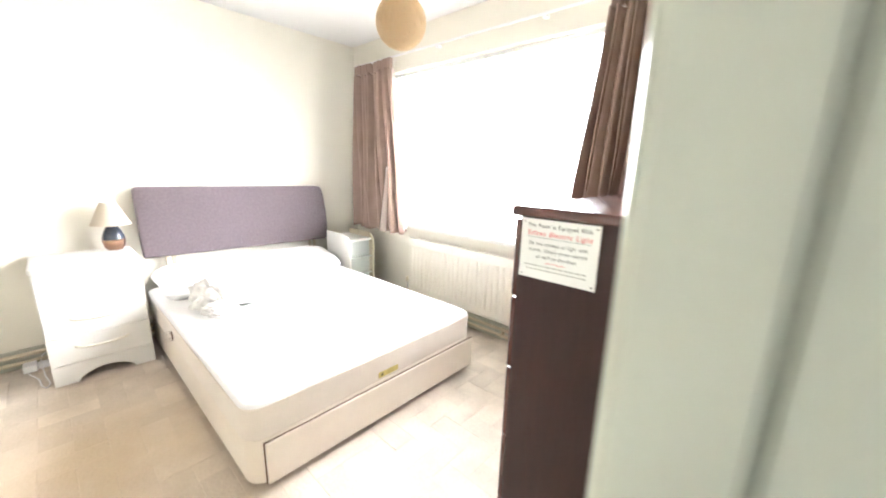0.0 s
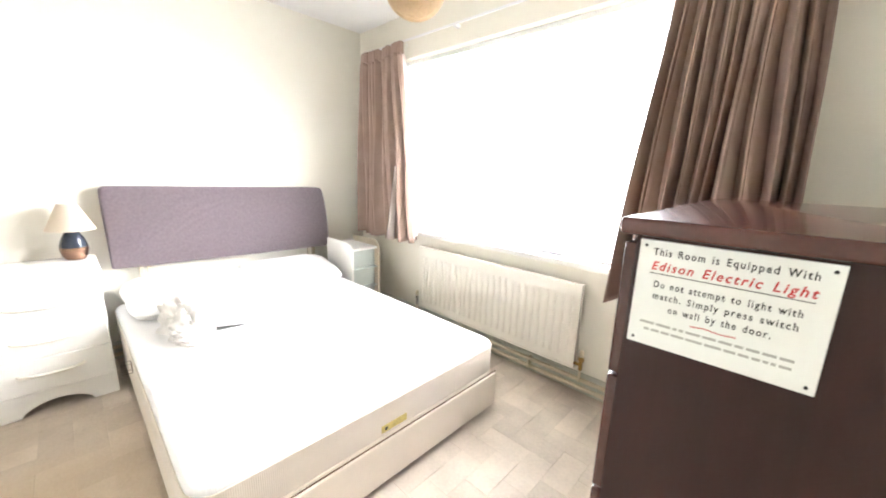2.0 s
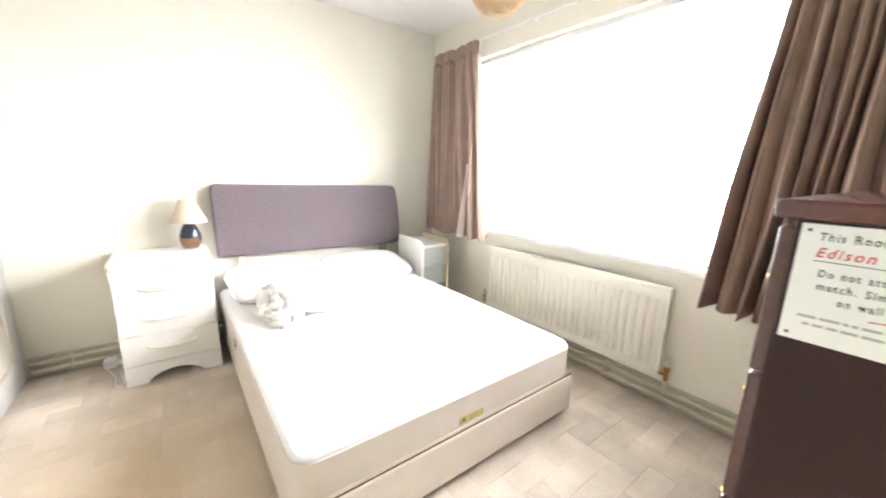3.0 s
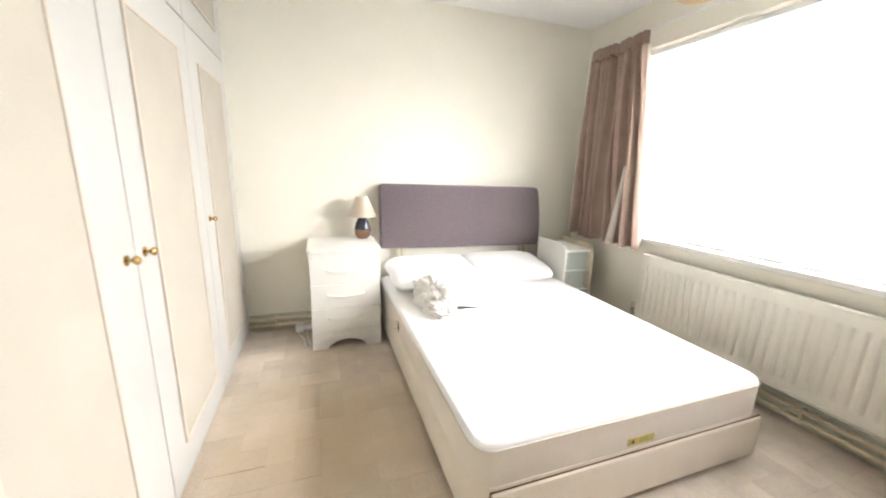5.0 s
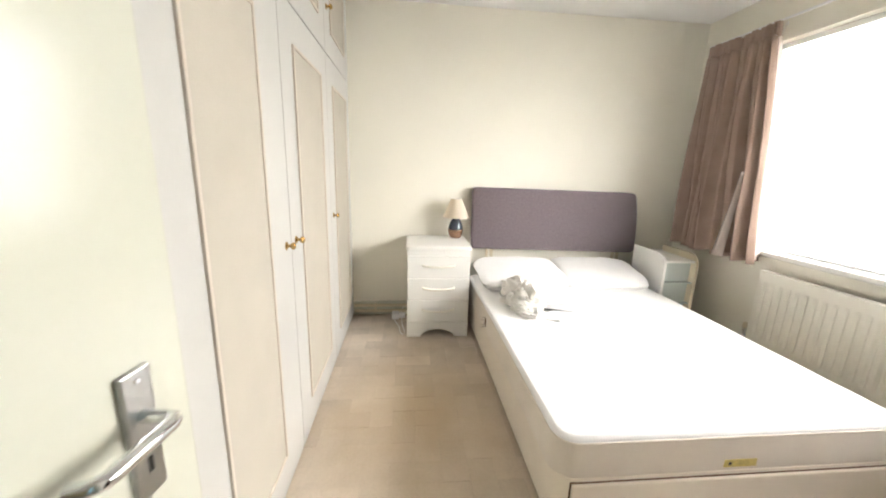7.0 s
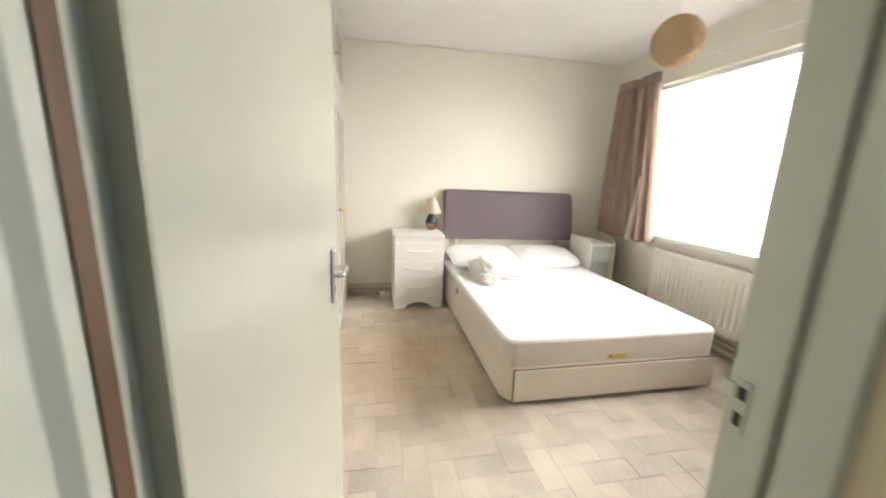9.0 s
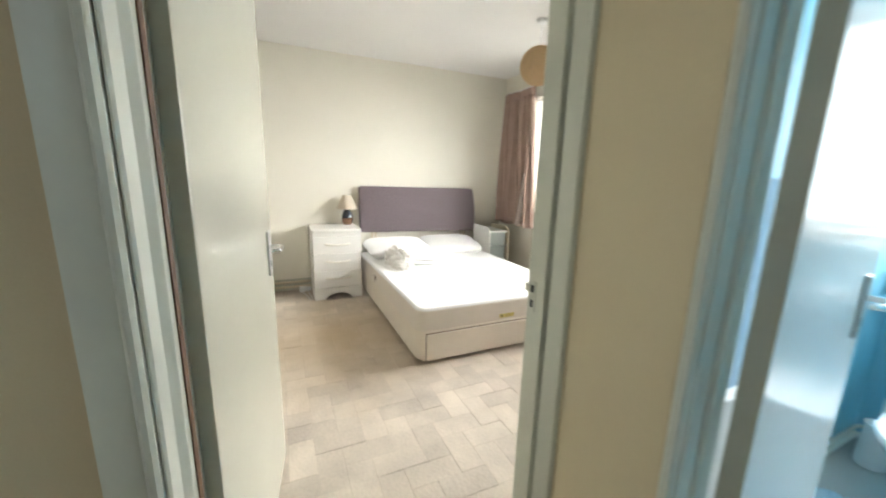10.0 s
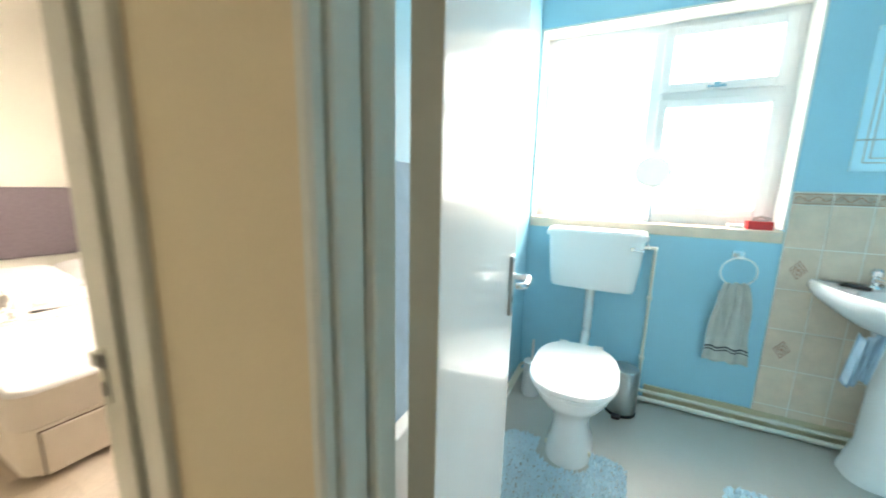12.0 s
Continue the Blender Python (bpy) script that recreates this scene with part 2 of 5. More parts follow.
def join(*bms):
    """One bmesh out of several."""
    out = bms[0]
    for other in bms[1:]:
        me = bpy.data.meshes.new("tmp")
        other.to_mesh(me)
        out.from_mesh(me)
        bpy.data.meshes.remove(me)
        other.free()
    return out


def moved(bm, m):
    bmesh.ops.transform(bm, matrix=m, verts=bm.verts[:])
    return bm


def loft(rings, close_top=True, close_bottom=True, n=40):
    """rings: (cx, cy, z, rx, ry, power): superellipse rings joined from first to last."""
    bm = bmesh.new()
    rows = []
    for cx, cy, z, rx, ry, p in rings:
        row = []
        for i in range(n):
            a = 2 * math.pi * i / n
            c, s = math.cos(a), math.sin(a)
            row.append(bm.verts.new((cx + rx * math.copysign(abs(c) ** (2 / p), c), cy + ry * math.copysign(abs(s) ** (2 / p), s), z)))
        rows.append(row)
    for a, b in zip(rows, rows[1:]):
        for i in range(n):
            bm.faces.new((a[i], a[(i + 1) % n], b[(i + 1) % n], b[i]))
    if close_bottom:
        bm.faces.new(rows[0][::-1])
    if close_top:
        bm.faces.new(rows[-1])
    return bm


def lathe(profile, x, y, z=0.0, n=32):
    """profile: (radius, height) from the bottom up, turned about a vertical axis."""
    return loft([(x, y, z + h, r, r, 2) for r, h in profile], n=n)


def tube(points, r, n=12):
    """A round pipe along a line of points."""
    bm = bmesh.new()
    pts = [Vector(p) for p in points]
    rows = []
    for i, p in enumerate(pts):
        d = (pts[min(i + 1, len(pts) - 1)] - pts[max(i - 1, 0)]).normalized()
        up = Vector((0, 0, 1)) if abs(d.z) < 0.9 else Vector((1, 0, 0))
        u = d.cross(up).normalized()
        v = d.cross(u)
        rows.append([bm.verts.new(p + r * (math.cos(2 * math.pi * k / n) * u + math.sin(2 * math.pi * k / n) * v)) for k in range(n)])
    for a, b in zip(rows, rows[1:]):
        for k in range(n):
            bm.faces.new((a[k], b[k], b[(k + 1) % n], a[(k + 1) % n]))
    bm.faces.new(rows[0]), bm.faces.new(rows[-1][::-1])
    bmesh.ops.recalc_face_normals(bm, faces=bm.faces[:])
    return bm


def rounded(points, radius, steps=5):
    """A line of points with its corners rounded off, for pipes."""
    pts = [Vector(p) for p in points]
    out = [pts[0]]
    for a, b, c in zip(pts, pts[1:], pts[2:]):
        p, q = b + (a - b).normalized() * radius, b + (c - b).normalized() * radius
        out += [(1 - t) ** 2 * p + 2 * t * (1 - t) * b + t * t * q for t in (k / steps for k in range(steps + 1))]
    return out + [pts[-1]]


def prism(outline, lo, hi, axis):
    """An outline in the two other axes, drawn out along axis from lo to hi."""
    bm = bmesh.new()
    place = {"x": lambda a, b, t: (t, a, b), "y": lambda a, b, t: (a, t, b), "z": lambda a, b, t: (a, b, t)}[axis]
    ends = [[bm.verts.new(place(a, b, t)) for a, b in outline] for t in (lo, hi)]
    k = len(outline)
    for i in range(k):
        bm.faces.new((ends[0][i], ends[0][(i + 1) % k], ends[1][(i + 1) % k], ends[1][i]))
    bm.faces.new(ends[0][::-1]), bm.faces.new(ends[1])
    bmesh.ops.recalc_face_normals(bm, faces=bm.faces[:])
    return bm


def frame_bars(x0, x1, z0, z1, y0, y1, w, bevel=0.004):
    """Four bars round an opening in a wall that runs along x."""
    return join(box(x0, x0 + w, y0, y1, z0, z1, bevel), box(x1 - w, x1, y0, y1, z0, z1, bevel),
                box(x0 + w, x1 - w, y0, y1, z0, z0 + w, bevel), box(x0 + w, x1 - w, y0, y1, z1 - w, z1, bevel))


def thing(name, x, y, z, label, category, group="", kind=""):
    ob = new(name)
    ob.location = (x, y, z)
    ob.empty_display_size = 0.05
    return tagged(ob, label, category, group, kind)


def root_place(ob):
    while ob.parent:
        ob = ob.parent
    return ob.location.copy()


def part(name, bm, mat, parent, label="", smooth=False):
    """Links a bmesh, drawn in world places, as one mesh under a thing or a part."""
    bmesh.ops.translate(bm, vec=-root_place(parent), verts=bm.verts[:])
    me = bpy.data.meshes.new(name)
    if smooth:
        for f in bm.faces:
            f.smooth = True
    bm.to_mesh(me)
    bm.free()
    me.materials.append(mat)
    if smooth:
        me.set_sharp_from_angle(angle=radians(38))
    ob = new(name, me)
    ob.parent = parent
    return tagged(ob, label)


def single(name, bm, mat, label, category="", kind="", smooth=False):
    """A thing, or a piece of the setting, that is one mesh."""
    me = bpy.data.meshes.new(name)
    if smooth:
        for f in bm.faces:
            f.smooth = True
    bm.to_mesh(me)
    bm.free()
    me.materials.append(mat)
    if smooth:
        me.set_sharp_from_angle(angle=radians(38))
    return tagged(new(name, me), label, category, "", kind)


def wall(name, bm, mat, label):
    return single(name, bm, mat, label, "wall", "structure")


# ---- walls, floors, ceilings ----
wall("wall_head", box(HEAD_X - 0.12, HEAD_X, BACK_Y, WIN_Y0, 0, CEIL), WALL, "cream painted wall behind the bed's headboard")
# the opening is added for the hall's unseen fill lamp
wall("wall_wardrobe", join(box(HEAD_X - 0.12, 1.42, BACK_Y - 0.1, BACK_Y, 0, CEIL), box(2.38, 3.17, BACK_Y - 0.1, BACK_Y, 0, CEIL),
                           box(1.42, 2.38, BACK_Y - 0.1, BACK_Y, 0, 0.97), box(1.42, 2.38, BACK_Y - 0.1, BACK_Y, 2.03, CEIL)), WALL, "cream painted wall behind the wardrobe with an opening added for hall light")
x0, x1, z0, z1 = WIN
b0, b1, c0, c1 = BWIN
bedroom_outer = join(box(HEAD_X - 0.12, x0, WIN_Y0, WIN_Y1, 0, CEIL), box(x1, DOOR_X1, WIN_Y0, WIN_Y1, 0, CEIL),
                     box(x0, x1, WIN_Y0, WIN_Y1, 0, z0), box(x0, x1, WIN_Y0, WIN_Y1, z1, CEIL))
wall("wall_window", bedroom_outer, WALL, "cream painted wall with a wide window")
bath_outer = join(box(DOOR_X1, b0, WIN_Y0, WIN_Y1, 0, CEIL), box(b1, BATH_X1 + 0.12, WIN_Y0, WIN_Y1, 0, CEIL),
                  box(b0, b1, WIN_Y0, WIN_Y1, 0, c0), box(b0, b1, WIN_Y0, WIN_Y1, c1, CEIL))
wall("wall_bathroom_window", bath_outer, BLUE, "blue painted bathroom wall with a recessed window")
wall("wall_door", join(box(DOOR_X0, DOOR_X1, BACK_Y, DOOR_Y0 - 0.021, 0, CEIL), box(DOOR_X0, DOOR_X1, DOOR_Y1 + 0.021, WIN_Y0, 0, CEIL),
                       box(DOOR_X0, DOOR_X1, DOOR_Y0 - 0.021, DOOR_Y1 + 0.021, DOOR_H + 0.021, CEIL)), HALL_WALL, "cream painted partition with the bedroom doorway")
wall("wall_door_bedroom_face", join(box(DOOR_X0 - 0.006, DOOR_X0 - 0.001, BACK_Y, DOOR_Y0 - 0.021, 0, CEIL), box(DOOR_X0 - 0.006, DOOR_X0 - 0.001, DOOR_Y1 + 0.021, WIN_Y0, 0, CEIL),
                                   box(DOOR_X0 - 0.006, DOOR_X0 - 0.001, DOOR_Y0 - 0.021, DOOR_Y1 + 0.021, DOOR_H + 0.021, CEIL)), WALL, "cream bedroom side of the partition")
wall("wall_bathroom_side", box(DOOR_X1 + 0.002, BATH_X0, HALL_Y1, WIN_Y0, 0, CEIL), BLUE, "blue painted bathroom side wall")
wall("wall_hall_end", join(box(DOOR_X1, BATH_D0 - 0.03, HALL_Y0, HALL_Y1 - 0.006, 0, CEIL), box(BATH_D1 + 0.03, BATH_X1 + 0.12, HALL_Y0, HALL_Y1 - 0.006, 0, CEIL),
                           box(BATH_D0 - 0.03, BATH_D1 + 0.03, HALL_Y0, HALL_Y1 - 0.006, DOOR_H + 0.03, CEIL)), HALL_WALL, "cream hall wall with the bathroom doorway")
wall("wall_bathroom_near", join(box(BATH_X0, BATH_D0 - 0.03, HALL_Y1 - 0.004, HALL_Y1, 0, CEIL), box(BATH_D1 + 0.03, BATH_X1, HALL_Y1 - 0.004, HALL_Y1, 0, CEIL),
                                box(BATH_D0 - 0.03, BATH_D1 + 0.03, HALL_Y1 - 0.004, HALL_Y1, DOOR_H + 0.03, CEIL)), BLUE, "blue painted bathroom wall beside the door")
wall("wall_bathroom_far_side", box(BATH_X1, BATH_X1 + 0.12, HALL_Y1, WIN_Y0, 0, CEIL), BLUE, "blue painted bathroom wall beside the basin")
wall("wall_hall_side", box(3.05, 3.17, BACK_Y, HALL_Y0, 0, CEIL), HALL_WALL, "cream painted hall wall")

single("floor_hall", box(DOOR_X0 + 0.02, 3.17, BACK_Y, HALL_Y0 + 0.04, -0.1, 0), HALL_FLOOR, "brown hall carpet", "floor", "structure")
single("floor_bathroom", box(DOOR_X1, BATH_X1, HALL_Y0 + 0.04, WIN_Y0, -0.1, 0), VINYL, "grey-green sheet vinyl bathroom floor", "floor", "structure")
single("ceiling", box(HEAD_X - 0.12, BATH_X1 + 0.12, BACK_Y - 0.1, WIN_Y1, CEIL, CEIL + 0.1), CEILING, "white painted plaster ceiling", "ceiling", "structure")
ground = single("ground", box(-150, 150, 4.6, 300, -0.5, -0.4), GRASS, "grass outside the windows", "ground", "structure")
floor = single("floor", box(HEAD_X, DOOR_X0 + 0.02, BACK_Y, WIN_Y0, -0.1, -0.004), JOINT, "worn beige herringbone block floor with a brown stain", "floor", "structure")

# skirting along the head and window walls
single("baseboard", join(box(HEAD_X, HEAD_X + 0.014, 1.07, WIN_Y0 - 0.014, 0, 0.12, 0.003), box(HEAD_X, DOOR_X0 - 0.01, WIN_Y0 - 0.014, WIN_Y0, 0, 0.12, 0.003),
                         box(DOOR_X0 - 0.02, DOOR_X0 - 0.006, 1.93, WIN_Y0 - 0.016, 0, 0.1, 0.003)), GLOSS, "cream painted skirting board", "baseboard", "structure")


# ---- doorways ----
def casing_profile(width, depth):
    """The cross-section of a plain architrave with eased edges."""
    return [(0, 0), (width, 0), (width, depth * 0.7), (width - 0.002, depth * 0.9), (width - 0.007, depth), (0.008, depth), (0.003, depth * 0.92), (0, depth * 0.75)]


# bedroom doorway: the strike side dies into the hall wall, the hinge side has a moulded casing
frame_1 = thing("door_frame_1", DOOR_X1, DOOR_Y0, 0, "pale green-grey painted bedroom door frame with moulded casing", "door frame", kind="structure")
J0 = DOOR_X0 - 0.008
part("casing", prism([(DOOR_X1 + 0.001, 1.064), (1.020, 1.064), (1.029, 1.066), (1.036, 1.061), (1.036, 1.053), (1.029, 1.047), (1.023, 1.045), (1.022, 1.004), (1.018, 0.992), (DOOR_X1 + 0.001, 0.990)], 0, DOOR_H + 0.006, "z"), GREEN_GLOSS, frame_1, "", True)
part("casing", prism([(DOOR_X1 + b, DOOR_H + 0.008 + a) for a, b in casing_profile(0.075, 0.028)], 0.99, HALL_Y0 - 0.001, "y"), GLOSS, frame_1)
part("jamb", prism([(J0, 1.066), (J0, 1.083), (J0 + 0.003, DOOR_Y0), (0.951, DOOR_Y0), (0.954, 1.083), (0.962, 1.077), (0.966, 1.074), (1.012, 1.073), (1.016, 1.069), (1.016, 1.066)], 0, DOOR_H, "z"), GREEN_GLOSS, frame_1)
strike_jamb = part("jamb", box(J0, 0.922, DOOR_Y1 - 0.002, DOOR_Y1 + 0.020, 0, DOOR_H, 0.003), GLOSS, frame_1)
part("jamb", prism([(0.9225, DOOR_Y1 + 0.020), (0.9225, DOOR_Y1 + 0.016), (0.929, DOOR_Y1 + 0.015), (0.930, DOOR_Y1 + 0.009), (0.933, DOOR_Y1 + 0.007), (0.986, DOOR_Y1 + 0.007), (0.990, DOOR_Y1 + 0.009), (0.992, DOOR_Y1 + 0.014), (0.993, DOOR_Y1 + 0.022)], 0, DOOR_H, "z"), GLOSS, frame_1)
part("head_jamb", box(J0, DOOR_X1 + 0.003, 1.066, DOOR_Y1 + 0.02, DOOR_H, DOOR_H + 0.02, 0.002), GLOSS, frame_1)
part("strike_plate", join(box(0.868, 0.888, DOOR_Y1 - 0.005, DOOR_Y1 - 0.001, 0.872, 0.958, 0.001), box(0.850, 0.868, DOOR_Y1 - 0.009, DOOR_Y1 - 0.002, 0.925, 0.948, 0.002)), GLOSS, strike_jamb, "painted strike plate")
# black blocks set on the plate give the holes' inner shade
part("latch_hole_dark", join(box(0.872, 0.884, DOOR_Y1 - 0.0065, DOOR_Y1 - 0.004, 0.927, 0.947), box(0.872, 0.883, DOOR_Y1 - 0.0065, DOOR_Y1 - 0.004, 0.884, 0.905)), BLACK, strike_jamb)
part("raw_strip", box(0.903, 0.928, DOOR_Y0 + 0.0005, DOOR_Y0 + 0.003, 0.004, DOOR_H - 0.004), WOOD_AND_GAP_SHADE, frame_1, "bare brown wood strip by the hinges")
inner = [(0, 0), (0.06, 0), (0.06, 0.008), (0.045, 0.014), (0.01, 0.016), (0, 0.012)]
part("casing", prism([(DOOR_X0 - 0.006 - b, DOOR_Y1 + 0.012 + a) for a, b in inner], 0, DOOR_H + 0.07, "z"), GLOSS, frame_1)
part("casing", prism([(DOOR_X0 - 0.006 - b, DOOR_H + 0.012 + a) for a, b in inner], DOOR_Y0, DOOR_Y1 + 0.07, "y"), GLOSS, frame_1)

# bathroom doorway: a beaded jamb on the hinge side
frame_2 = thing("door_frame_2", BATH_D0, HALL_Y0, 0, "pale green-grey painted bathroom door frame with beaded jambs", "door frame", kind="structure")
beads = [(-0.029, 0.001), (-0.018, -0.011), (-0.008, -0.012), (-0.003, -0.008), (-0.002, 0.003), (-0.009, 0.005), (-0.009, 0.010), (-0.002, 0.012), (0.0, 0.015), (0.0, 0.050), (-0.002, 0.053), (-0.009, 0.055), (-0.009, 0.060), (0.004, 0.062), (0.006, 0.065), (0.006, 0.100), (0.003, 0.105), (-0.003, 0.112), (-0.029, 0.113)]
part("jamb", prism([(BATH_D0 + a, HALL_Y0 + b) for a, b in beads], 0, DOOR_H, "z"), GREEN_GLOSS, frame_2)
part("jamb", prism([(BATH_D1 - a, HALL_Y0 + b) for a, b in beads], 0, DOOR_H, "z"), GREEN_GLOSS, frame_2)
part("casing", prism([(HALL_Y0 - b, DOOR_H + 0.008 + a) for a, b in casing_profile(0.042, 0.016)], BATH_D0 - 0.046, BATH_D1 + 0.046, "x"), GREEN_GLOSS, frame_2)
part("head_jamb", box(BATH_D0 - 0.029, BATH_D1 + 0.029, HALL_Y0 - 0.010, HALL_Y1 + 0.002, DOOR_H + 0.001, DOOR_H + 0.029, 0.003), GREEN_GLOSS, frame_2)


def lever_handle(leaf, side, x, z, name="door_handle"):
    """A lever on a long back plate, on the face of a leaf that runs along local x; side +1 or -1 gives the face, and the lever points to the hinge at -x."""
    y = 0.02 * side
    plate = local_part(name, moved(box(x - 0.02, x + 0.02, -0.004, 0.004, z - 0.083, z + 0.083, 0.003), Matrix.Translation((0, y + 0.004 * side, 0))), STEEL, leaf, "brushed steel lever handle on a long plate")
    bar = rounded([(x, y, z + 0.025), (x, y + 0.05 * side, z + 0.025), (x - 0.095, y + 0.052 * side, z + 0.028), (x - 0.105, y + 0.03 * side, z + 0.028)], 0.012)
    local_part("lever", tube(bar, 0.0085, 10), CHROME, plate, "", True)
    local_part("screw", join(lathe([(0.004, 0), (0.003, 0.002)], 0, 0, 0, 8), ), CHROME, plate).matrix_basis = Matrix.Translation((x, y + 0.008 * side, z + 0.07)) @ Matrix.Rotation(-side * math.pi / 2, 4, "X")
    # solid black block in place of the dark inside of the lock
    local_part("keyhole_dark", box(x - 0.003, x + 0.003, y + 0.006 * side - 0.003, y + 0.006 * side + 0.003, z - 0.05, z - 0.03), BLACK, plate)


def local_part(name, bm, mat, parent, label="", smooth=False):
    """Like part(), for a thing that is turned: the bmesh is drawn in the thing's own places."""
    me = bpy.data.meshes.new(name)
    for f in bm.faces:
        f.smooth = smooth
    bm.to_mesh(me)
    bm.free()
    me.materials.append(mat)
    if smooth:
        me.set_sharp_from_angle(angle=radians(38))
    ob = new(name, me)
    ob.parent = parent
    return tagged(ob, label)


def door(name, hinge, angle, width, mat, label, sides):
    """A flush leaf that runs from its hinge along local x."""
    ob = tagged(new(name), label, "door", "", "structure")
    ob.matrix_basis = Matrix.Translation((*hinge, 0)) @ Matrix.Rotation(radians(angle), 4, "Z")
    local_part("leaf", box(0.003, width, -0.02, 0.02, 0.008, DOOR_H - 0.006, 0.003), mat, ob)
    local_part("hinge_stile", box(0, 0.0025, -0.0195, 0.0195, 0.008, DOOR_H - 0.006), EDGE, ob)
    for z in (0.25, 1.72):
        local_part("hinge", join(box(-0.003, 0.0, -0.016, 0.016, z, z + 0.08, 0.001), moved(lathe([(0.006, 0), (0.006, 0.08)], 0, 0.02, z, 10), Matrix())), STEEL, ob)
    for side in sides:
        lever_handle(ob, side, width - 0.08, 0.933)
    return ob


# the bedroom leaf stands open in front of the wardrobe, the bathroom leaf along the side wall
door("door_1", (0.872, 1.095), 180 - 7.4, 0.785, GLOSS, "cream gloss flush bedroom door standing open", (-1, 1))
door("door_2", (1.319, 2.028), 90 + 6.6, 0.64, BATH_DOOR, "white gloss flush bathroom door standing open", (-1, 1))

# unseen window added in front of the hall's fill lamp
added_window = thing("added_window", 1.9, BACK_Y - 0.08, 0.97, "small white hall window added unseen behind the walk to light the hall", "window", kind="structure")
part("window_frame", frame_bars(1.422, 2.378, 0.972, 2.028, BACK_Y - 0.09, BACK_Y - 0.04, 0.05), UPVC, added_window)
part("pane", box(1.472, 2.328, BACK_Y - 0.068, BACK_Y - 0.062, 1.022, 1.978), FROSTED, added_window).visible_shadow = False

# ---- bedroom window ----
window_1 = thing("window_1", x0, WIN_Y0 + 0.2, z0, "wide white bedroom window in a deep recess", "window", kind="structure")
part("window_frame", frame_bars(x0, x1, z0 + 0.01, z1, 4.06, 4.115, 0.05), UPVC, window_1)
for mx in (-1.15, -0.35):
    part("mullion", box(mx - 0.03, mx + 0.03, 4.062, 4.112, z0 + 0.06, z1 - 0.05, 0.004), UPVC, window_1)
for a, b in ((x0 + 0.05, -1.18), (-1.12, -0.38), (-0.32, x1 - 0.05)):
    part("pane", box(a, b, 4.084, 4.090, z0 + 0.06, z1 - 0.05), CLEAR, window_1).visible_shadow = False
part("window_sill", box(x0 - 0.03, x1 + 0.03, WIN_Y0 - 0.028, 4.06, z0 - 0.025, z0 + 0.008, 0.006), WHITE, window_1, "white painted window sill")

blind = thing("venetian_blind", x0, 3.95, z1, "white venetian blind lowered across the bedroom window", "blind")
part("headrail", box(x0 + 0.01, x1 - 0.01, 3.93, 3.97, z1 - 0.035, z1 - 0.002, 0.003), UPVC, blind)
part("bottom_rail", box(x0 + 0.015, x1 - 0.015, 3.936, 3.964, z0 + 0.012, z0 + 0.026, 0.003), UPVC, blind)
slat_profile = [(-0.0125, -0.001), (-0.006, 0.0010), (0.0, 0.0017), (0.006, 0.0010), (0.0125, -0.001), (0.0125, -0.0016), (0.006, 0.0004), (0.0, 0.0011), (-0.006, 0.0004), (-0.0125, -0.0016)]
slat_bm = prism(slat_profile, x0 + 0.015, x1 - 0.015, "x")
slat = part("slat", moved(slat_bm, Matrix.Translation((0, 3.95, z1 - 0.05)) @ Matrix.Rotation(radians(24), 4, "X")), SLAT, blind)
zz = z1 - 0.05 - 0.0205
k = 1
while zz > z0 + 0.035:
    other = new("slat", slat.data)
    other.parent = blind
    other.location = (0, 0, -0.0205 * k)
    zz -= 0.0205
    k += 1
for lx in (-1.6, -0.75, 0.1):
    part("ladder_cord", join(tube([(lx, 3.938, z0 + 0.02), (lx, 3.938, z1 - 0.03)], 0.0008, 5), tube([(lx, 3.962, z0 + 0.02), (lx, 3.962, z1 - 0.03)], 0.0008, 5)), UPVC, blind)

# ---- curtains ----
rail = thing("curtain_rail", -0.8, 3.83, 2.2, "white curtain rail above the window", "curtain rail")
part("track", box(-2.27, 0.66, 3.822, 3.832, 2.20, 2.214, 0.003), UPVC, rail)
for bx in (-2.1, -1.2, -0.3, 0.55):
    part("bracket", box(bx - 0.012, bx + 0.012, 3.829, WIN_Y0, 2.19, 2.212, 0.002), UPVC, rail)


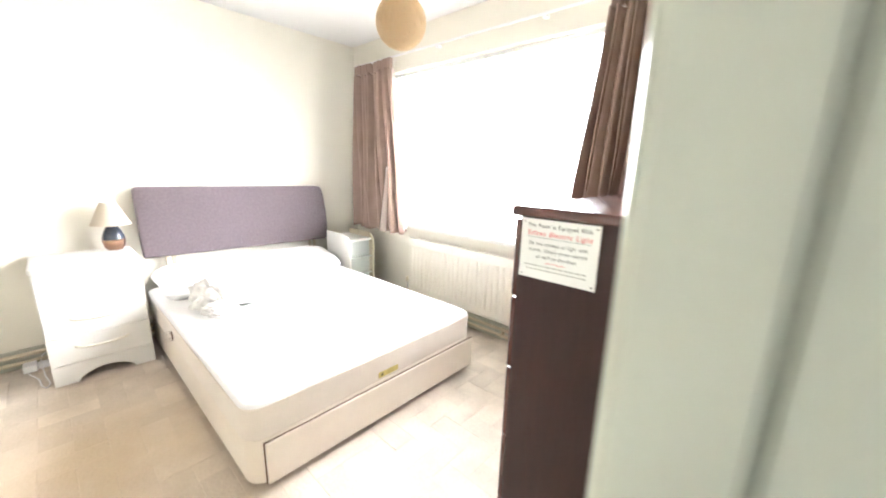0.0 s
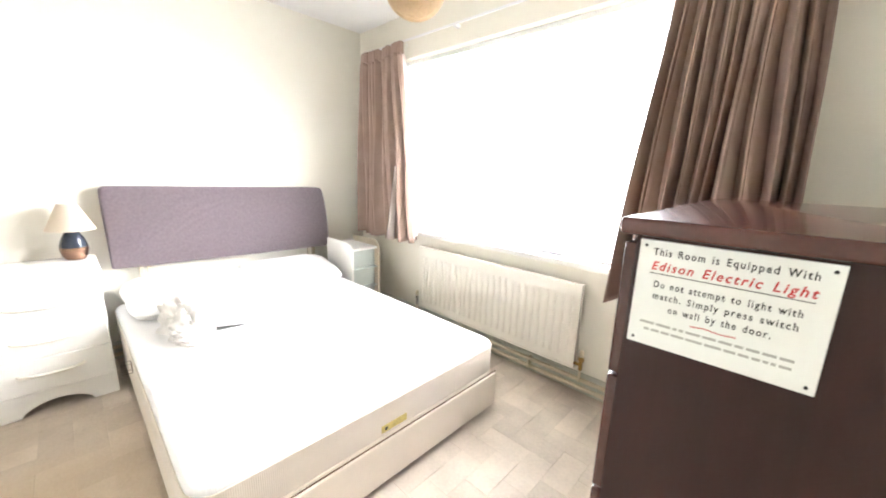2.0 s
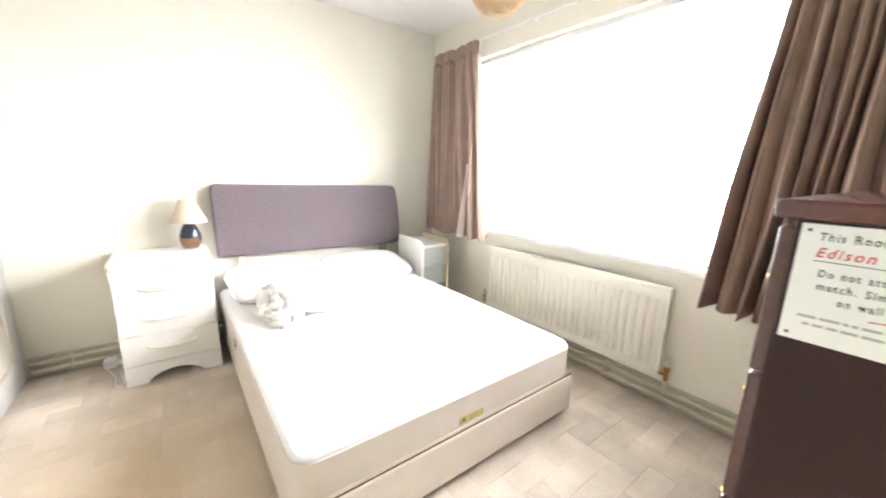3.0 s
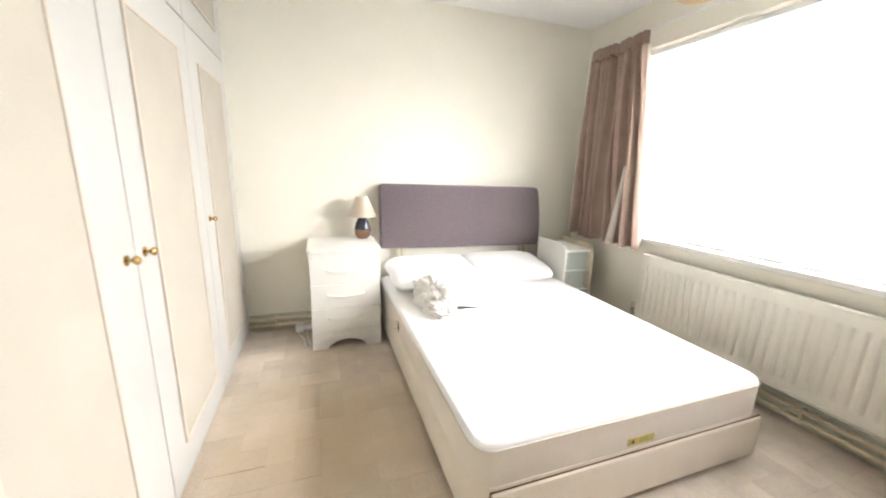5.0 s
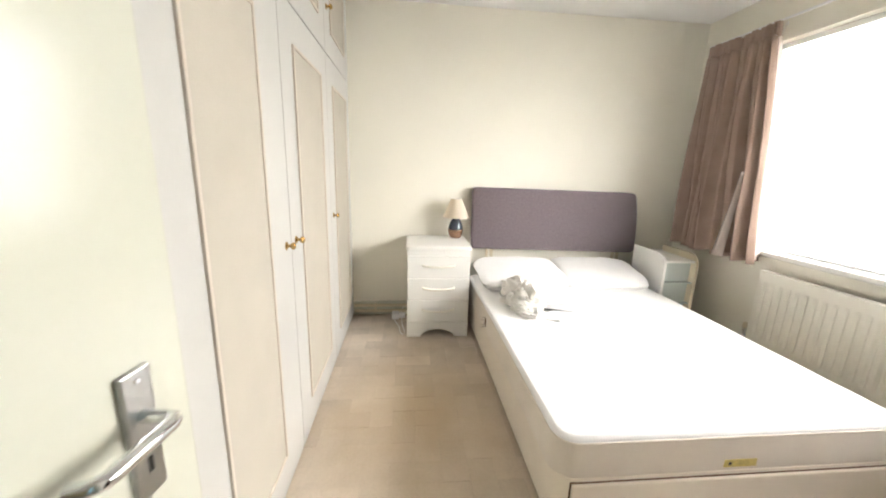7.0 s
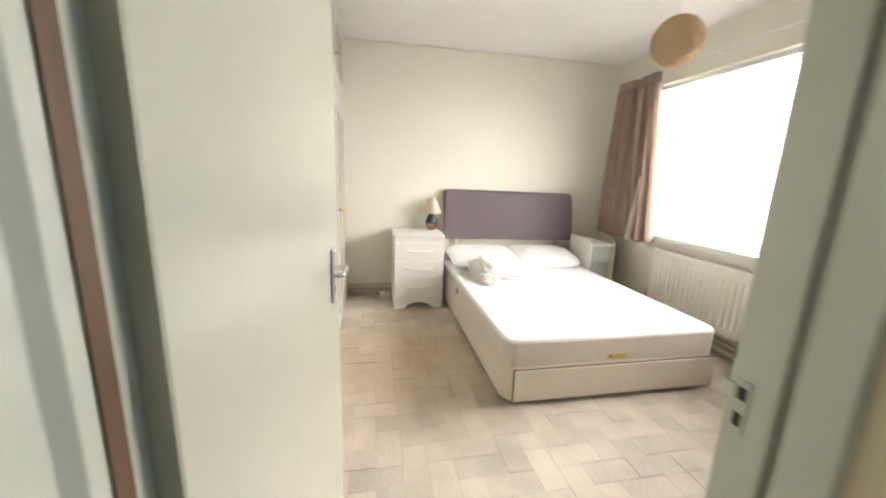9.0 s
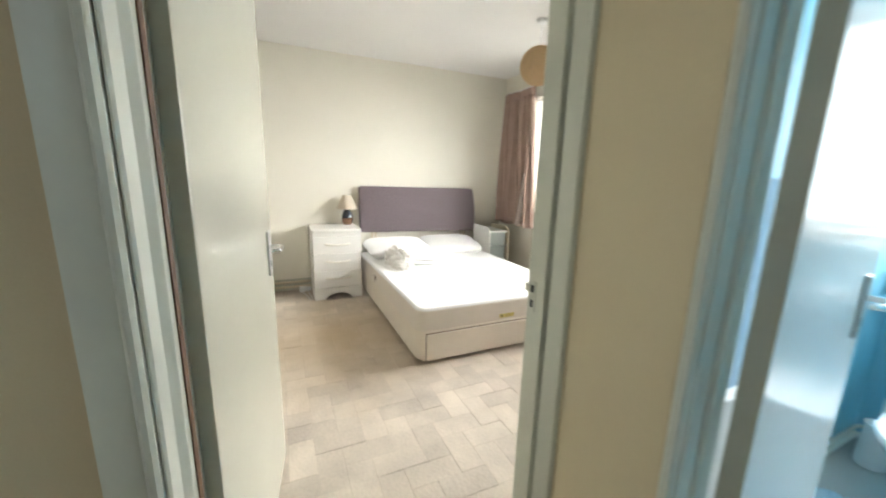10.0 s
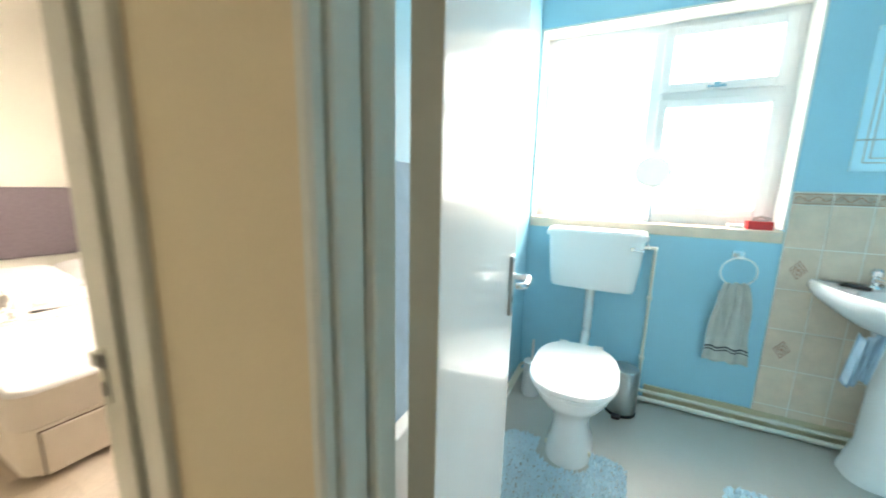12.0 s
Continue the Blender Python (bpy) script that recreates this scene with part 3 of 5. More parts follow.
def curtain(top, bottom, z_top, z_bottom, folds, seed, label, turned=None):
    """A gathered curtain on hooks; top and bottom give its x at the two sides."""
    ob = thing("curtain", (top[0] + top[1]) / 2, 3.80, z_bottom, label, "curtain", "curtains at the bedroom window")
    def sheet(za, zb, rows, cols, amp_top, amp_low, count, y_mid):
        bm = bmesh.new()
        grid = []
        for j in range(rows + 1):
            v = j / rows
            z = za + (zb - za) * v
            whole = max(0, (z_top - z) / (z_top - z_bottom))
            a = top[0] + (bottom[0] - top[0]) * whole ** 1.2
            b = top[1] + (bottom[1] - top[1]) * whole ** 1.2
            row = []
            for i in range(cols + 1):
                u = i / cols
                wander = 0.26 * math.sin(2 * math.pi * 1.7 * u + seed + 0.5 * whole) + 0.10 * math.sin(2 * math.pi * 5.1 * u + 2 * seed + 0.8 * whole)
                gain = 0.74 + 0.30 * math.sin(2 * math.pi * 3.7 * u + 1.7 * seed + 0.9 * whole)
                ph = 2 * math.pi * (u * count + wander)
                amp = (amp_top + (amp_low - amp_top) * min(1, whole * 1.3)) * gain
                lobe = 2 * abs(math.cos(ph / 2)) ** 0.8 - 1
                y = y_mid - amp * (lobe + 0.18 * math.cos(2 * ph + seed + whole) + 0.22 * math.sin(0.5 * ph + 2.0 * whole)) - 0.008 * math.sin(5 * whole + 9 * u)
                x = a + (b - a) * u - 0.009 * math.sin(ph) * min(1, 0.4 + whole) + 0.006 * math.sin(7 * whole + 12 * u)
                row.append(bm.verts.new((x, y, z + (0.007 * math.sin(ph * 0.5) if j in (0, rows) else 0))))
            grid.append(row)
        for ra, rb in zip(grid, grid[1:]):
            for i in range(cols):
                bm.faces.new((ra[i], ra[i + 1], rb[i + 1], rb[i]))
        return bm

    drop = part("drop", sheet(z_top - 0.06, z_bottom, 40, folds * 24, 0.046, 0.078, folds, 3.758), CURTAIN, ob, "", True)
    s = drop.modifiers.new("cloth", "SOLIDIFY")
    s.thickness = 0.004
    heading = part("heading", sheet(z_top + 0.018, z_top - 0.065, 8, folds * 40, 0.026, 0.028, folds * 2.1, 3.758), CURTAIN, ob, "gathered heading tape", True)
    s = heading.modifiers.new("cloth", "SOLIDIFY")
    s.thickness = 0.006
    lining = part("lining", sheet(z_top - 0.06, z_bottom + 0.03, 30, folds * 24, 0.046, 0.078, folds, 3.773), LINING, ob, "pale lining", True)
    s = lining.modifiers.new("cloth", "SOLIDIFY")
    s.thickness = 0.002
    if turned:
        bm = bmesh.new()
        rows = []
        for j in range(13):
            v = j / 12
            xc, w = turned[0] + (turned[1] - turned[0]) * v, 0.002 + 0.040 * v
            z = z_top - 0.60 * (z_top - z_bottom) + (z_bottom + 0.006 - z_top + 0.60 * (z_top - z_bottom)) * v
            rows.append([bm.verts.new((xc - w, 3.678, z)), bm.verts.new((xc, 3.664 - 0.008 * v, z)), bm.verts.new((xc + w, 3.686, z))])
        for ra, rb in zip(rows, rows[1:]):
            for i in range(2):
                bm.faces.new((ra[i], ra[i + 1], rb[i + 1], rb[i]))
        fold = part("turned_edge", bm, LINING, ob, "pale lining turned outward", True)
        fold.modifiers.new("cloth", "SOLIDIFY").thickness = 0.003
    for i in range(7):
        hx = top[0] + (top[1] - top[0]) * (i + 0.5) / 7
        part("hook", tube(rounded([(hx, 3.803, z_top - 0.03), (hx, 3.81, z_top + 0.02), (hx, 3.822, z_top + 0.035), (hx, 3.822, z_top + 0.01)], 0.008, 3), 0.002, 6), UPVC, ob)
    return ob


curtain((-2.165, -1.635), (-2.19, -1.475), 2.150, 0.700, 9, 3, "mauve-brown velvet curtain drawn open beside the bed", (-1.615, -1.695))
curtain((0.13, 0.575), (0.005, 0.66), 2.165, 0.635, 10, 8, "mauve-brown velvet curtain drawn open behind the chest of drawers")


# ---- radiator and pipes ----
def radiator():
    ob = thing("radiator", -0.81, 3.84, 0.15, "cream ribbed panel radiator below the window", "radiator")
    a, b, lo, hi, y = -1.47, -0.15, 0.165, 0.665, 3.80
    ribs, per = 26, 10
    pitch = (b - a - 0.05) / ribs
    levels = [0.0, 0.03, 0.05, 0.056, 0.064, 0.075, 0.09, 0.25, 0.405, 0.418, 0.427, 0.433, 0.44, 0.5]
    bm = bmesh.new()
    grid = []
    for dz in levels:
        ease = max(0.0, min(1.0, (dz - 0.05) / 0.03, (0.435 - dz) / 0.03))
        ease = ease * ease * (3 - 2 * ease)
        row = [bm.verts.new((a, y, lo + dz))]
        for i in range(ribs * per + 1):
            u = (i % per) / per
            groove = max(0.0, 1 - abs(u - 0.5) / 0.26)
            row.append(bm.verts.new((a + 0.025 + i * pitch / per, y + 0.009 * ease * groove ** 0.7, lo + dz)))
        row.append(bm.verts.new((b, y, lo + dz)))
        grid.append(row)
    for ra, rb in zip(grid, grid[1:]):
        for i in range(len(ra) - 1):
            bm.faces.new((ra[i], ra[i + 1], rb[i + 1], rb[i]))
    part("ribbed_panel", join(bm, box(a, b, y + 0.0095, y + 0.03, lo + 0.004, hi - 0.004)), RADIATOR, ob, "", True)
    part("top_rim", box(a - 0.002, b + 0.002, y - 0.003, y + 0.034, hi - 0.012, hi, 0.004), RADIATOR, ob)
    part("bottom_rim", box(a - 0.002, b + 0.002, y - 0.003, y + 0.034, lo, lo + 0.012, 0.004), RADIATOR, ob)
    for bx in (-1.2, -0.4):
        part("bracket", box(bx - 0.015, bx + 0.015, y + 0.03, WIN_Y0, 0.2, 0.6), RADIATOR, ob)
    for vx, s in ((b, 1), (a, -1)):
        valve = part("valve", join(lathe([(0.011, 0), (0.011, 0.05), (0.016, 0.055), (0.016, 0.075), (0.008, 0.08)], vx + s * 0.035, y + 0.016, 0.165),
                                   tube([(vx - s * 0.01, y + 0.016, 0.195), (vx + s * 0.035, y + 0.016, 0.195)], 0.009)), BRASS if s > 0 else CHROME, ob, "small valve", True)
        part("cap", lathe([(0.013, 0), (0.013, 0.03), (0.009, 0.038)], vx + s * 0.035, y + 0.016, 0.245), PIPE, valve, "", True)
        part("tail_pipe", tube([(vx + s * 0.035, y + 0.016, 0.09), (vx + s * 0.035, y + 0.016, 0.17)], 0.0075), PIPE, ob, "", True)


radiator()
pipes = thing("heating_pipes", -0.8, 3.84, 0, "yellowed painted heating pipes along the skirting", "pipe")
for z, off in ((0.045, 0.04), (0.095, 0.04)):
    part("pipe", tube(rounded([(HEAD_X + off, 1.075, z), (HEAD_X + off, WIN_Y0 - off, z), (DOOR_X0 - 0.015, WIN_Y0 - off, z)], 0.05), 0.0125), PIPE, pipes, "", True)
for cx in (-1.9, -1.1, -0.45, 0.3):
    part("pipe_clip", box(cx - 0.006, cx + 0.006, WIN_Y0 - 0.055, WIN_Y0 - 0.012, 0.03, 0.11, 0.003), PIPE, pipes)
for cy in (1.25, 2.2, 3.2):
    part("pipe_clip", box(HEAD_X + 0.012, HEAD_X + 0.055, cy - 0.006, cy + 0.006, 0.03, 0.11, 0.003), PIPE, pipes)


# ---- wardrobe ----
def wardrobe():
    ob = thing("wardrobe", -0.75, 1.06, 0, "built-in off-white wardrobe with beige panels and brass knobs", "wardrobe")
    y = 1.065
    part("carcass", join(box(HEAD_X + 0.002, 0.86, BACK_Y + 0.005, y - 0.024, 0.05, CEIL - 0.004), box(HEAD_X + 0.004, 0.858, BACK_Y + 0.005, y - 0.012, 0, 0.05)), WARDROBE, ob)
    edges = [-2.34, -1.605, -0.855, -0.105, 0.645]
    part("filler", box(HEAD_X + 0.003, edges[0] - 0.002, y - 0.023, y - 0.004, 0.012, CEIL - 0.005, 0.001), WARDROBE, ob)
    part("filler", box(edges[4] + 0.002, 0.859, y - 0.023, y - 0.004, 0.012, CEIL - 0.005, 0.001), WARDROBE, ob)
    for i, (a, b) in enumerate(zip(edges, edges[1:])):
        a, b = a + 0.0025, b - 0.0025
        for upper in (False, True):
            lo, hi = (1.842, CEIL - 0.008) if upper else (0.014, 1.836)
            leaf = part("cupboard_door" if upper else "wardrobe_door", box(a, b, y - 0.022, y, lo, hi, 0.002), WARDROBE, ob)
            pa, pb = a + (0.225 if i == 2 else 0.15), b - 0.155
            pl, ph = (lo + 0.14, hi - 0.1) if upper else (0.17, 1.685)
            part("panel", box(pa, pb, y - 0.006, y + 0.003, pl, ph, 0.001), INSET, leaf, "beige textured panel")
            part("moulding", frame_bars(pa - 0.012, pb + 0.012, pl - 0.012, ph + 0.012, y - 0.004, y + 0.008, 0.013, 0.003), BEAD, leaf)
            kx = {0: b - 0.06, 1: b - 0.055, 2: a + 0.06, 3: b - 0.06}[i]
            kz = 2.08 if upper else 0.945
            knob = lathe([(0.016, 0), (0.016, 0.003), (0.007, 0.006), (0.005, 0.015), (0.012, 0.020), (0.0145, 0.027), (0.010, 0.033), (0.003, 0.035)], 0, 0, 0, 20)
            part("knob", moved(knob, Matrix.Translation((kx, y, kz)) @ Matrix.Rotation(-math.pi / 2, 4, "X")), BRASS, leaf, "round brass knob", True)


wardrobe()


# ---- bed ----
def pillow(cx, cy, cz, lx, ly, h, turn):
    bm = bmesh.new()
    n = 26
    grid = {}
    for side in (1, -1):
        for i in range(n + 1):
            for j in range(n + 1):
                u, v = i / n * 2 - 1, j / n * 2 - 1
                edge = max(abs(u), abs(v)) > 0.999
                if side < 0 and edge:
                    grid[side, i, j] = grid[1, i, j]
                    continue
                puff = ((1 - abs(u) ** 3.4) * (1 - abs(v) ** 3.4)) ** 0.42
                pull = 1 - 0.05 * (1 - abs(u)) * abs(v) - 0.05 * (1 - abs(v)) * abs(u) - 0.13 * (u * v) ** 4
                w = 0.012 * noise.noise((u * 2.2 + cy, v * 2.2, 3 * side)) * puff + 0.004 * noise.noise((u * 9, v * 9, cy))
                grid[side, i, j] = bm.verts.new((u * lx / 2 * pull, v * ly / 2 * pull, side * h / 2 * puff + w))
        for i in range(n):
            for j in range(n):
                q = [grid[side, i, j], grid[side, i + 1, j], grid[side, i + 1, j + 1], grid[side, i, j + 1]]
                bm.faces.new(q if side > 0 else q[::-1])
    return moved(bm, Matrix.Translation((cx, cy, cz)) @ Matrix.Rotation(radians(turn), 4, "Z") @ Matrix.Rotation(radians(9), 4, "Y"))


BED = (-2.27, -0.395, 2.032, 3.375)


def rounded_slab(a, b, c, d, lo, hi, corner, edge, seg=3):
    """A slab with rounded upright corners and a softer rounding on its rims."""
    pts = []
    for cx, cy, s in ((b - corner, d - corner, 0), (a + corner, d - corner, 90), (a + corner, c + corner, 180), (b - corner, c + corner, 270)):
        pts += [(cx + corner * math.cos(radians(s + t)), cy + corner * math.sin(radians(s + t))) for t in range(0, 91, 15)]
    bm = prism(pts, lo, hi, "z")
    if edge:
        rims = [e for e in bm.edges if abs(e.verts[0].co.z - e.verts[1].co.z) < 1e-5]
        bmesh.ops.bevel(bm, geom=rims, offset=edge, segments=seg, profile=0.5, affect="EDGES")
    return bm


bed = thing("divan_bed", -1.33, 2.71, 0, "double divan bed with a bare white mattress and cream cloth base", "bed")
a, b, c, d = BED
base = part("divan_base", rounded_slab(a, b, c - 0.010, d, 0.035, 0.232, 0.075, 0.003), DIVAN, bed, "cream cloth divan base", True)
part("drawer_front", box(b - 0.002, b + 0.014, c + 0.045, d - 0.005, 0.032, 0.215, 0.004), DIVAN, base)
# brown strip round the drawer front, coloured for the gap's shade
part("drawer_gap_shade", box(b - 0.002, b + 0.003, c + 0.040, d + 0.0, 0.034, 0.220), WOOD_AND_GAP_SHADE, base)
mattress = part("mattress", rounded_slab(a, b - 0.004, c - 0.013, d + 0.002, 0.236, 0.392, 0.075, 0.022, 5), MATTRESS, bed, "bare white mattress", True)
part("border", rounded_slab(a - 0.001, b - 0.001, c - 0.016, d + 0.005, 0.2335, 0.368, 0.077, 0.004), MAT_SIDE, mattress, "", True)
ring = []
for cx, cy, s in ((b - 0.077, d - 0.072, 0), (a + 0.076, d - 0.072, 90), (a + 0.076, c + 0.061, 180), (b - 0.077, c + 0.061, 270)):
    ring += [(cx + 0.077 * math.cos(radians(s + t)), cy + 0.077 * math.sin(radians(s + t)), 0.371) for t in range(0, 91, 15)]
part("piping", tube(ring + [ring[0]], 0.003, 8), MAT_SIDE, mattress, "", True)
part("label", box(b - 0.001, b + 0.003, 2.63, 2.755, 0.250, 0.280, 0.001), GOLD_TAG, mattress, "gold woven label")
part("label_mark", box(b + 0.003, b + 0.0036, 2.645, 2.657, 0.259, 0.271), INK, mattress)
part("air_vent", rounded_slab(-1.548, -1.512, c - 0.019, c - 0.010, 0.272, 0.318, 0.005, 0.003), WOOD_AND_GAP_SHADE, mattress, "small brown eyelet strap", True)
for x, y in ((b - 0.06, c + 0.05), (b - 0.06, d - 0.06), (a + 0.1, c + 0.06), (a + 0.1, d - 0.06)):
    part("castor", join(lathe([(0.012, 0.012), (0.022, 0.014), (0.022, 0.03), (0.01, 0.04)], x, y, 0), moved(lathe([(0.017, -0.012), (0.019, -0.008), (0.019, 0.008), (0.017, 0.012)], 0, 0), Matrix.Translation((x, y, 0.019)) @ Matrix.Rotation(math.pi / 2, 4, "X"))),
         PIPE, bed, "small brown castor", True)

board = thing("headboard", -2.31, 2.72, 0.1, "mauve-grey upholstered headboard on wooden struts behind the bed", "headboard")
outline = [(2.04, 0.605), (3.435, 0.580), (3.462, 0.60), (3.462, 0.72), (3.452, 0.86), (3.435, 0.98), (3.418, 1.058), (3.40, 1.082), (3.36, 1.088), (2.06, 1.104), (2.036, 1.092), (2.032, 1.05)]
bm = prism(outline, HEAD_X + 0.015, HEAD_X + 0.085, "x")
bmesh.ops.bevel(bm, geom=bm.edges[:], offset=0.012, segments=3, profile=0.5, affect="EDGES")
part("padded_panel", bm, HEADBOARD, board, "", True)
for y in (2.165, 3.28):
    part("strut", join(box(HEAD_X + 0.04, HEAD_X + 0.058, y, y + 0.022, 0.10, 0.63, 0.003), box(HEAD_X + 0.04, HEAD_X + 0.058, y + 0.04, y + 0.062, 0.10, 0.63, 0.003)), PIPE, board, "pale wooden strut")

for cx, cy, turn, text in ((-2.06, 2.39, 2, "white pillow lying flat at the head of the bed"), (-2.065, 3.02, -3, "white pillow lying flat against the other pillow")):
    single("pillow", pillow(cx, cy, 0.462, 0.49, 0.70, 0.145, turn), LINEN, text, "pillow", smooth=True)["group"] = "pillows on the bed"


def crumpled(cx, cy, z, rx, ry, h, seed, turn):
    """A heap of cloth with sharp folds."""
    bm = bmesh.new()
    bmesh.ops.create_icosphere(bm, subdivisions=5, radius=1)
    for v in bm.verts:
        p = v.co.copy()
        f = 1 + 0.34 * noise.turbulence(p * 1.1 + Vector((seed, 0, 0)), 3, True) - 0.18
        crease = abs(noise.noise(p * 2.2 + Vector((0, seed, 0)))) - 0.2 + 0.5 * (abs(noise.noise(p * 4.5 + Vector((seed, seed, 0)))) - 0.2)
        p *= f + 0.3 * crease
        v.co = Vector((p.x * rx, p.y * ry, max(p.z * h, -0.25 * h)))
    low = min(v.co.z for v in bm.verts)
    return moved(bm, Matrix.Translation((cx, cy, z - low)) @ Matrix.Rotation(radians(turn), 4, "Z"))


def rolled_sheet(x, y0, y1, half, height, seed):
    """A loosely rolled sheet that lies along y and flattens towards y1, with long folds on its back."""
    bm = bmesh.new()
    rows = []
    for j in range(29):
        v = j / 28
        y = y0 + (y1 - y0) * v
        w = half * (0.75 + 0.45 * v) * min(1, 0.5 + 4 * v) ** 0.5
        h = height * (1 - 0.72 * v ** 1.3) * min(1, 0.55 + 5 * v) ** 0.5 * (1 if v < 0.96 else 0.55)
        row = []
        for i in range(49):
            a = 2 * math.pi * i / 49
            c, s = math.cos(a), math.sin(a)
            fold = 0.10 * math.sin(3 * a + 2.2 * v + seed) + 0.06 * math.sin(7 * a - 3 * v) + 0.16 * noise.noise((2.2 * c, 3.0 * v, 2.2 * s + seed))
            row.append(bm.verts.new((x + 0.05 * v + w * c * (1 + fold), y + 0.02 * noise.noise((c, 4 * v, s)), 0.392 + max(0.001, h * 0.5 * (1 + s * (1 + fold))))))
        rows.append(row)
    for ra, rb in zip(rows, rows[1:]):
        for i in range(49):
            bm.faces.new((ra[i], ra[(i + 1) % 49], rb[(i + 1) % 49], rb[i]))
    bm.faces.new(rows[0]), bm.faces.new(rows[-1][::-1])
    bmesh.ops.recalc_face_normals(bm, faces=bm.faces[:])
    return bm


heap = thing("folded_sheet", -1.6, 2.4, 0.392, "rolled cream bed sheet with a crumpled end on the mattress", "bedding")
part("roll", rolled_sheet(-1.62, 2.27, 2.74, 0.19, 0.155, 2.0), LINEN, heap, "", True)
# the ends' cream tint carries the shade away from the window
part("crumpled_end", crumpled(-1.61, 2.27, 0.393, 0.21, 0.115, 0.135, 4.0, 10), SHADED_LINEN, heap, "crumpled end, cream tint for its shade", True)
part("crumpled_end", crumpled(-1.43, 2.25, 0.393, 0.11, 0.08, 0.06, 11.0, 30), SHADED_LINEN, heap, "crumpled end, cream tint for its shade", True)
part("loose_edge", crumpled(-1.37, 2.50, 0.3925, 0.075, 0.22, 0.016, 9.0, -4), LINEN, heap, "", True)


# ---- bedside tables ----
def bedside_chest():
    f, bk, l, r = -1.93, -2.345, 1.515, 1.972
    ob = thing("bedside_chest", (f + bk) / 2, (l + r) / 2, 0, "white three-drawer bedside chest with an arched apron", "bedside chest")
    side = [(f, 0.0), (bk, 0.0), (bk, 0.667), (f, 0.667)]
    part("side_panel", prism(side, l, l + 0.018, "y"), WHITE, ob)
    part("side_panel", prism(side, r - 0.018, r, "y"), WHITE, ob)
    part("back_panel", box(bk, bk + 0.01, l + 0.018, r - 0.018, 0.05, 0.667), WHITE, ob)
    top = rounded_slab(bk - 0.004, f + 0.014, l - 0.008, r + 0.008, 0.667, 0.70, 0.03, 0.008)
    part("top", top, WHITE, ob, "", True)
    part("top_rail", box(f - 0.018, f + 0.002, l + 0.018, r - 0.018, 0.628, 0.667, 0.002), WHITE, ob)
    arch = [(l + 0.0, 0.0), (l + 0.10, 0.0)] + [(l + 0.10 + (r - l - 0.20) * t, 0.062 * math.sin(math.pi * t) ** 0.55) for t in (0.03, 0.08, 0.15, 0.25, 0.4, 0.5, 0.6, 0.75, 0.85, 0.92, 0.97)] + [(r - 0.10, 0.0), (r, 0.0), (r, 0.118), (l, 0.118)]
    part("apron", prism(arch, f - 0.016, f + 0.004, "x"), WHITE, ob)
    for i in range(3):
        lo = 0.122 + i * 0.169
        drawer = part("drawer", box(f - 0.30, f + 0.008, l + 0.006, r - 0.006, lo, lo + 0.1665, 0.002), WHITE, ob)
        mid, z = (l + r) / 2, lo + 0.095
        arc = [(f + 0.008, mid - 0.115, z + 0.003), (f + 0.022, mid - 0.105, z + 0.001), (f + 0.030, mid - 0.06, z - 0.004), (f + 0.032, mid, z - 0.006), (f + 0.030, mid + 0.06, z - 0.004), (f + 0.022, mid + 0.105, z + 0.001), (f + 0.008, mid + 0.115, z + 0.003)]
        part("handle", tube(arc, 0.0075, 10), RADIATOR, drawer, "cream bow handle", True)


bedside_chest()


def bedside_shelf():
    f, bk, l, r, t = -1.81, -2.19, 3.395, 3.665, 0.675
    ob = thing("bedside_shelf_unit", (f + bk) / 2, (l + r) / 2, 0, "white open bedside unit with frosted aqua glass shelves", "bedside unit")
    round_front = [(bk, 0.0), (f, 0.0), (f, t - 0.09)] + [(f - 0.09 + 0.09 * math.cos(radians(s)), t - 0.09 + 0.09 * math.sin(radians(s))) for s in range(10, 91, 10)] + [(bk, t)]
    part("side_panel", prism(round_front, l, l + 0.018, "y"), WHITE, ob)
    part("side_panel", prism(round_front, r - 0.018, r, "y"), PIPE, ob, "yellowed side panel")
    part("back_panel", box(bk, bk + 0.01, l + 0.018, r - 0.018, 0.02, t - 0.04), WHITE, ob)
    part("top", box(bk + 0.01, f - 0.012, l + 0.018, r - 0.018, t - 0.066, t - 0.048, 0.003), WHITE, ob)
    for z in (0.13, 0.29, 0.45):
        part("shelf", box(bk + 0.01, f - 0.012, l + 0.018, r - 0.018, z, z + 0.008, 0.001), AQUA, ob, "aqua glass shelf")
    for z in (0.139, 0.299, 0.459):
        part("glass_front", box(f - 0.06, f - 0.054, l + 0.018, r - 0.018, z, z + 0.148, 0.001), AQUA, ob, "frosted aqua glass front")
    part("plinth", box(bk + 0.01, f - 0.02, l + 0.018, r - 0.018, 0.0, 0.12), WHITE, ob)


bedside_shelf()

LX, LY, LZ = -2.255, 1.897, 0.70
lamp = thing("table_lamp", LX, LY, LZ, "small table lamp with a blue-black ceramic base and beige shade", "table lamp")
part("base", lathe([(0.030, 0), (0.040, 0.003), (0.053, 0.025), (0.060, 0.06), (0.058, 0.09), (0.046, 0.125), (0.033, 0.15), (0.026, 0.163)], LX, LY, LZ), GLAZE, lamp, "blue-black glazed base", True)
part("lustre_band", lathe([(0.041, 0.004), (0.0538, 0.025), (0.0605, 0.058), (0.0600, 0.072)], LX, LY, LZ), COPPER, lamp, "copper lustre band", True)
part("stem", lathe([(0.014, 0), (0.014, 0.02), (0.009, 0.022), (0.009, 0.06)], LX, LY, LZ + 0.16), BRASS, lamp, "", True)
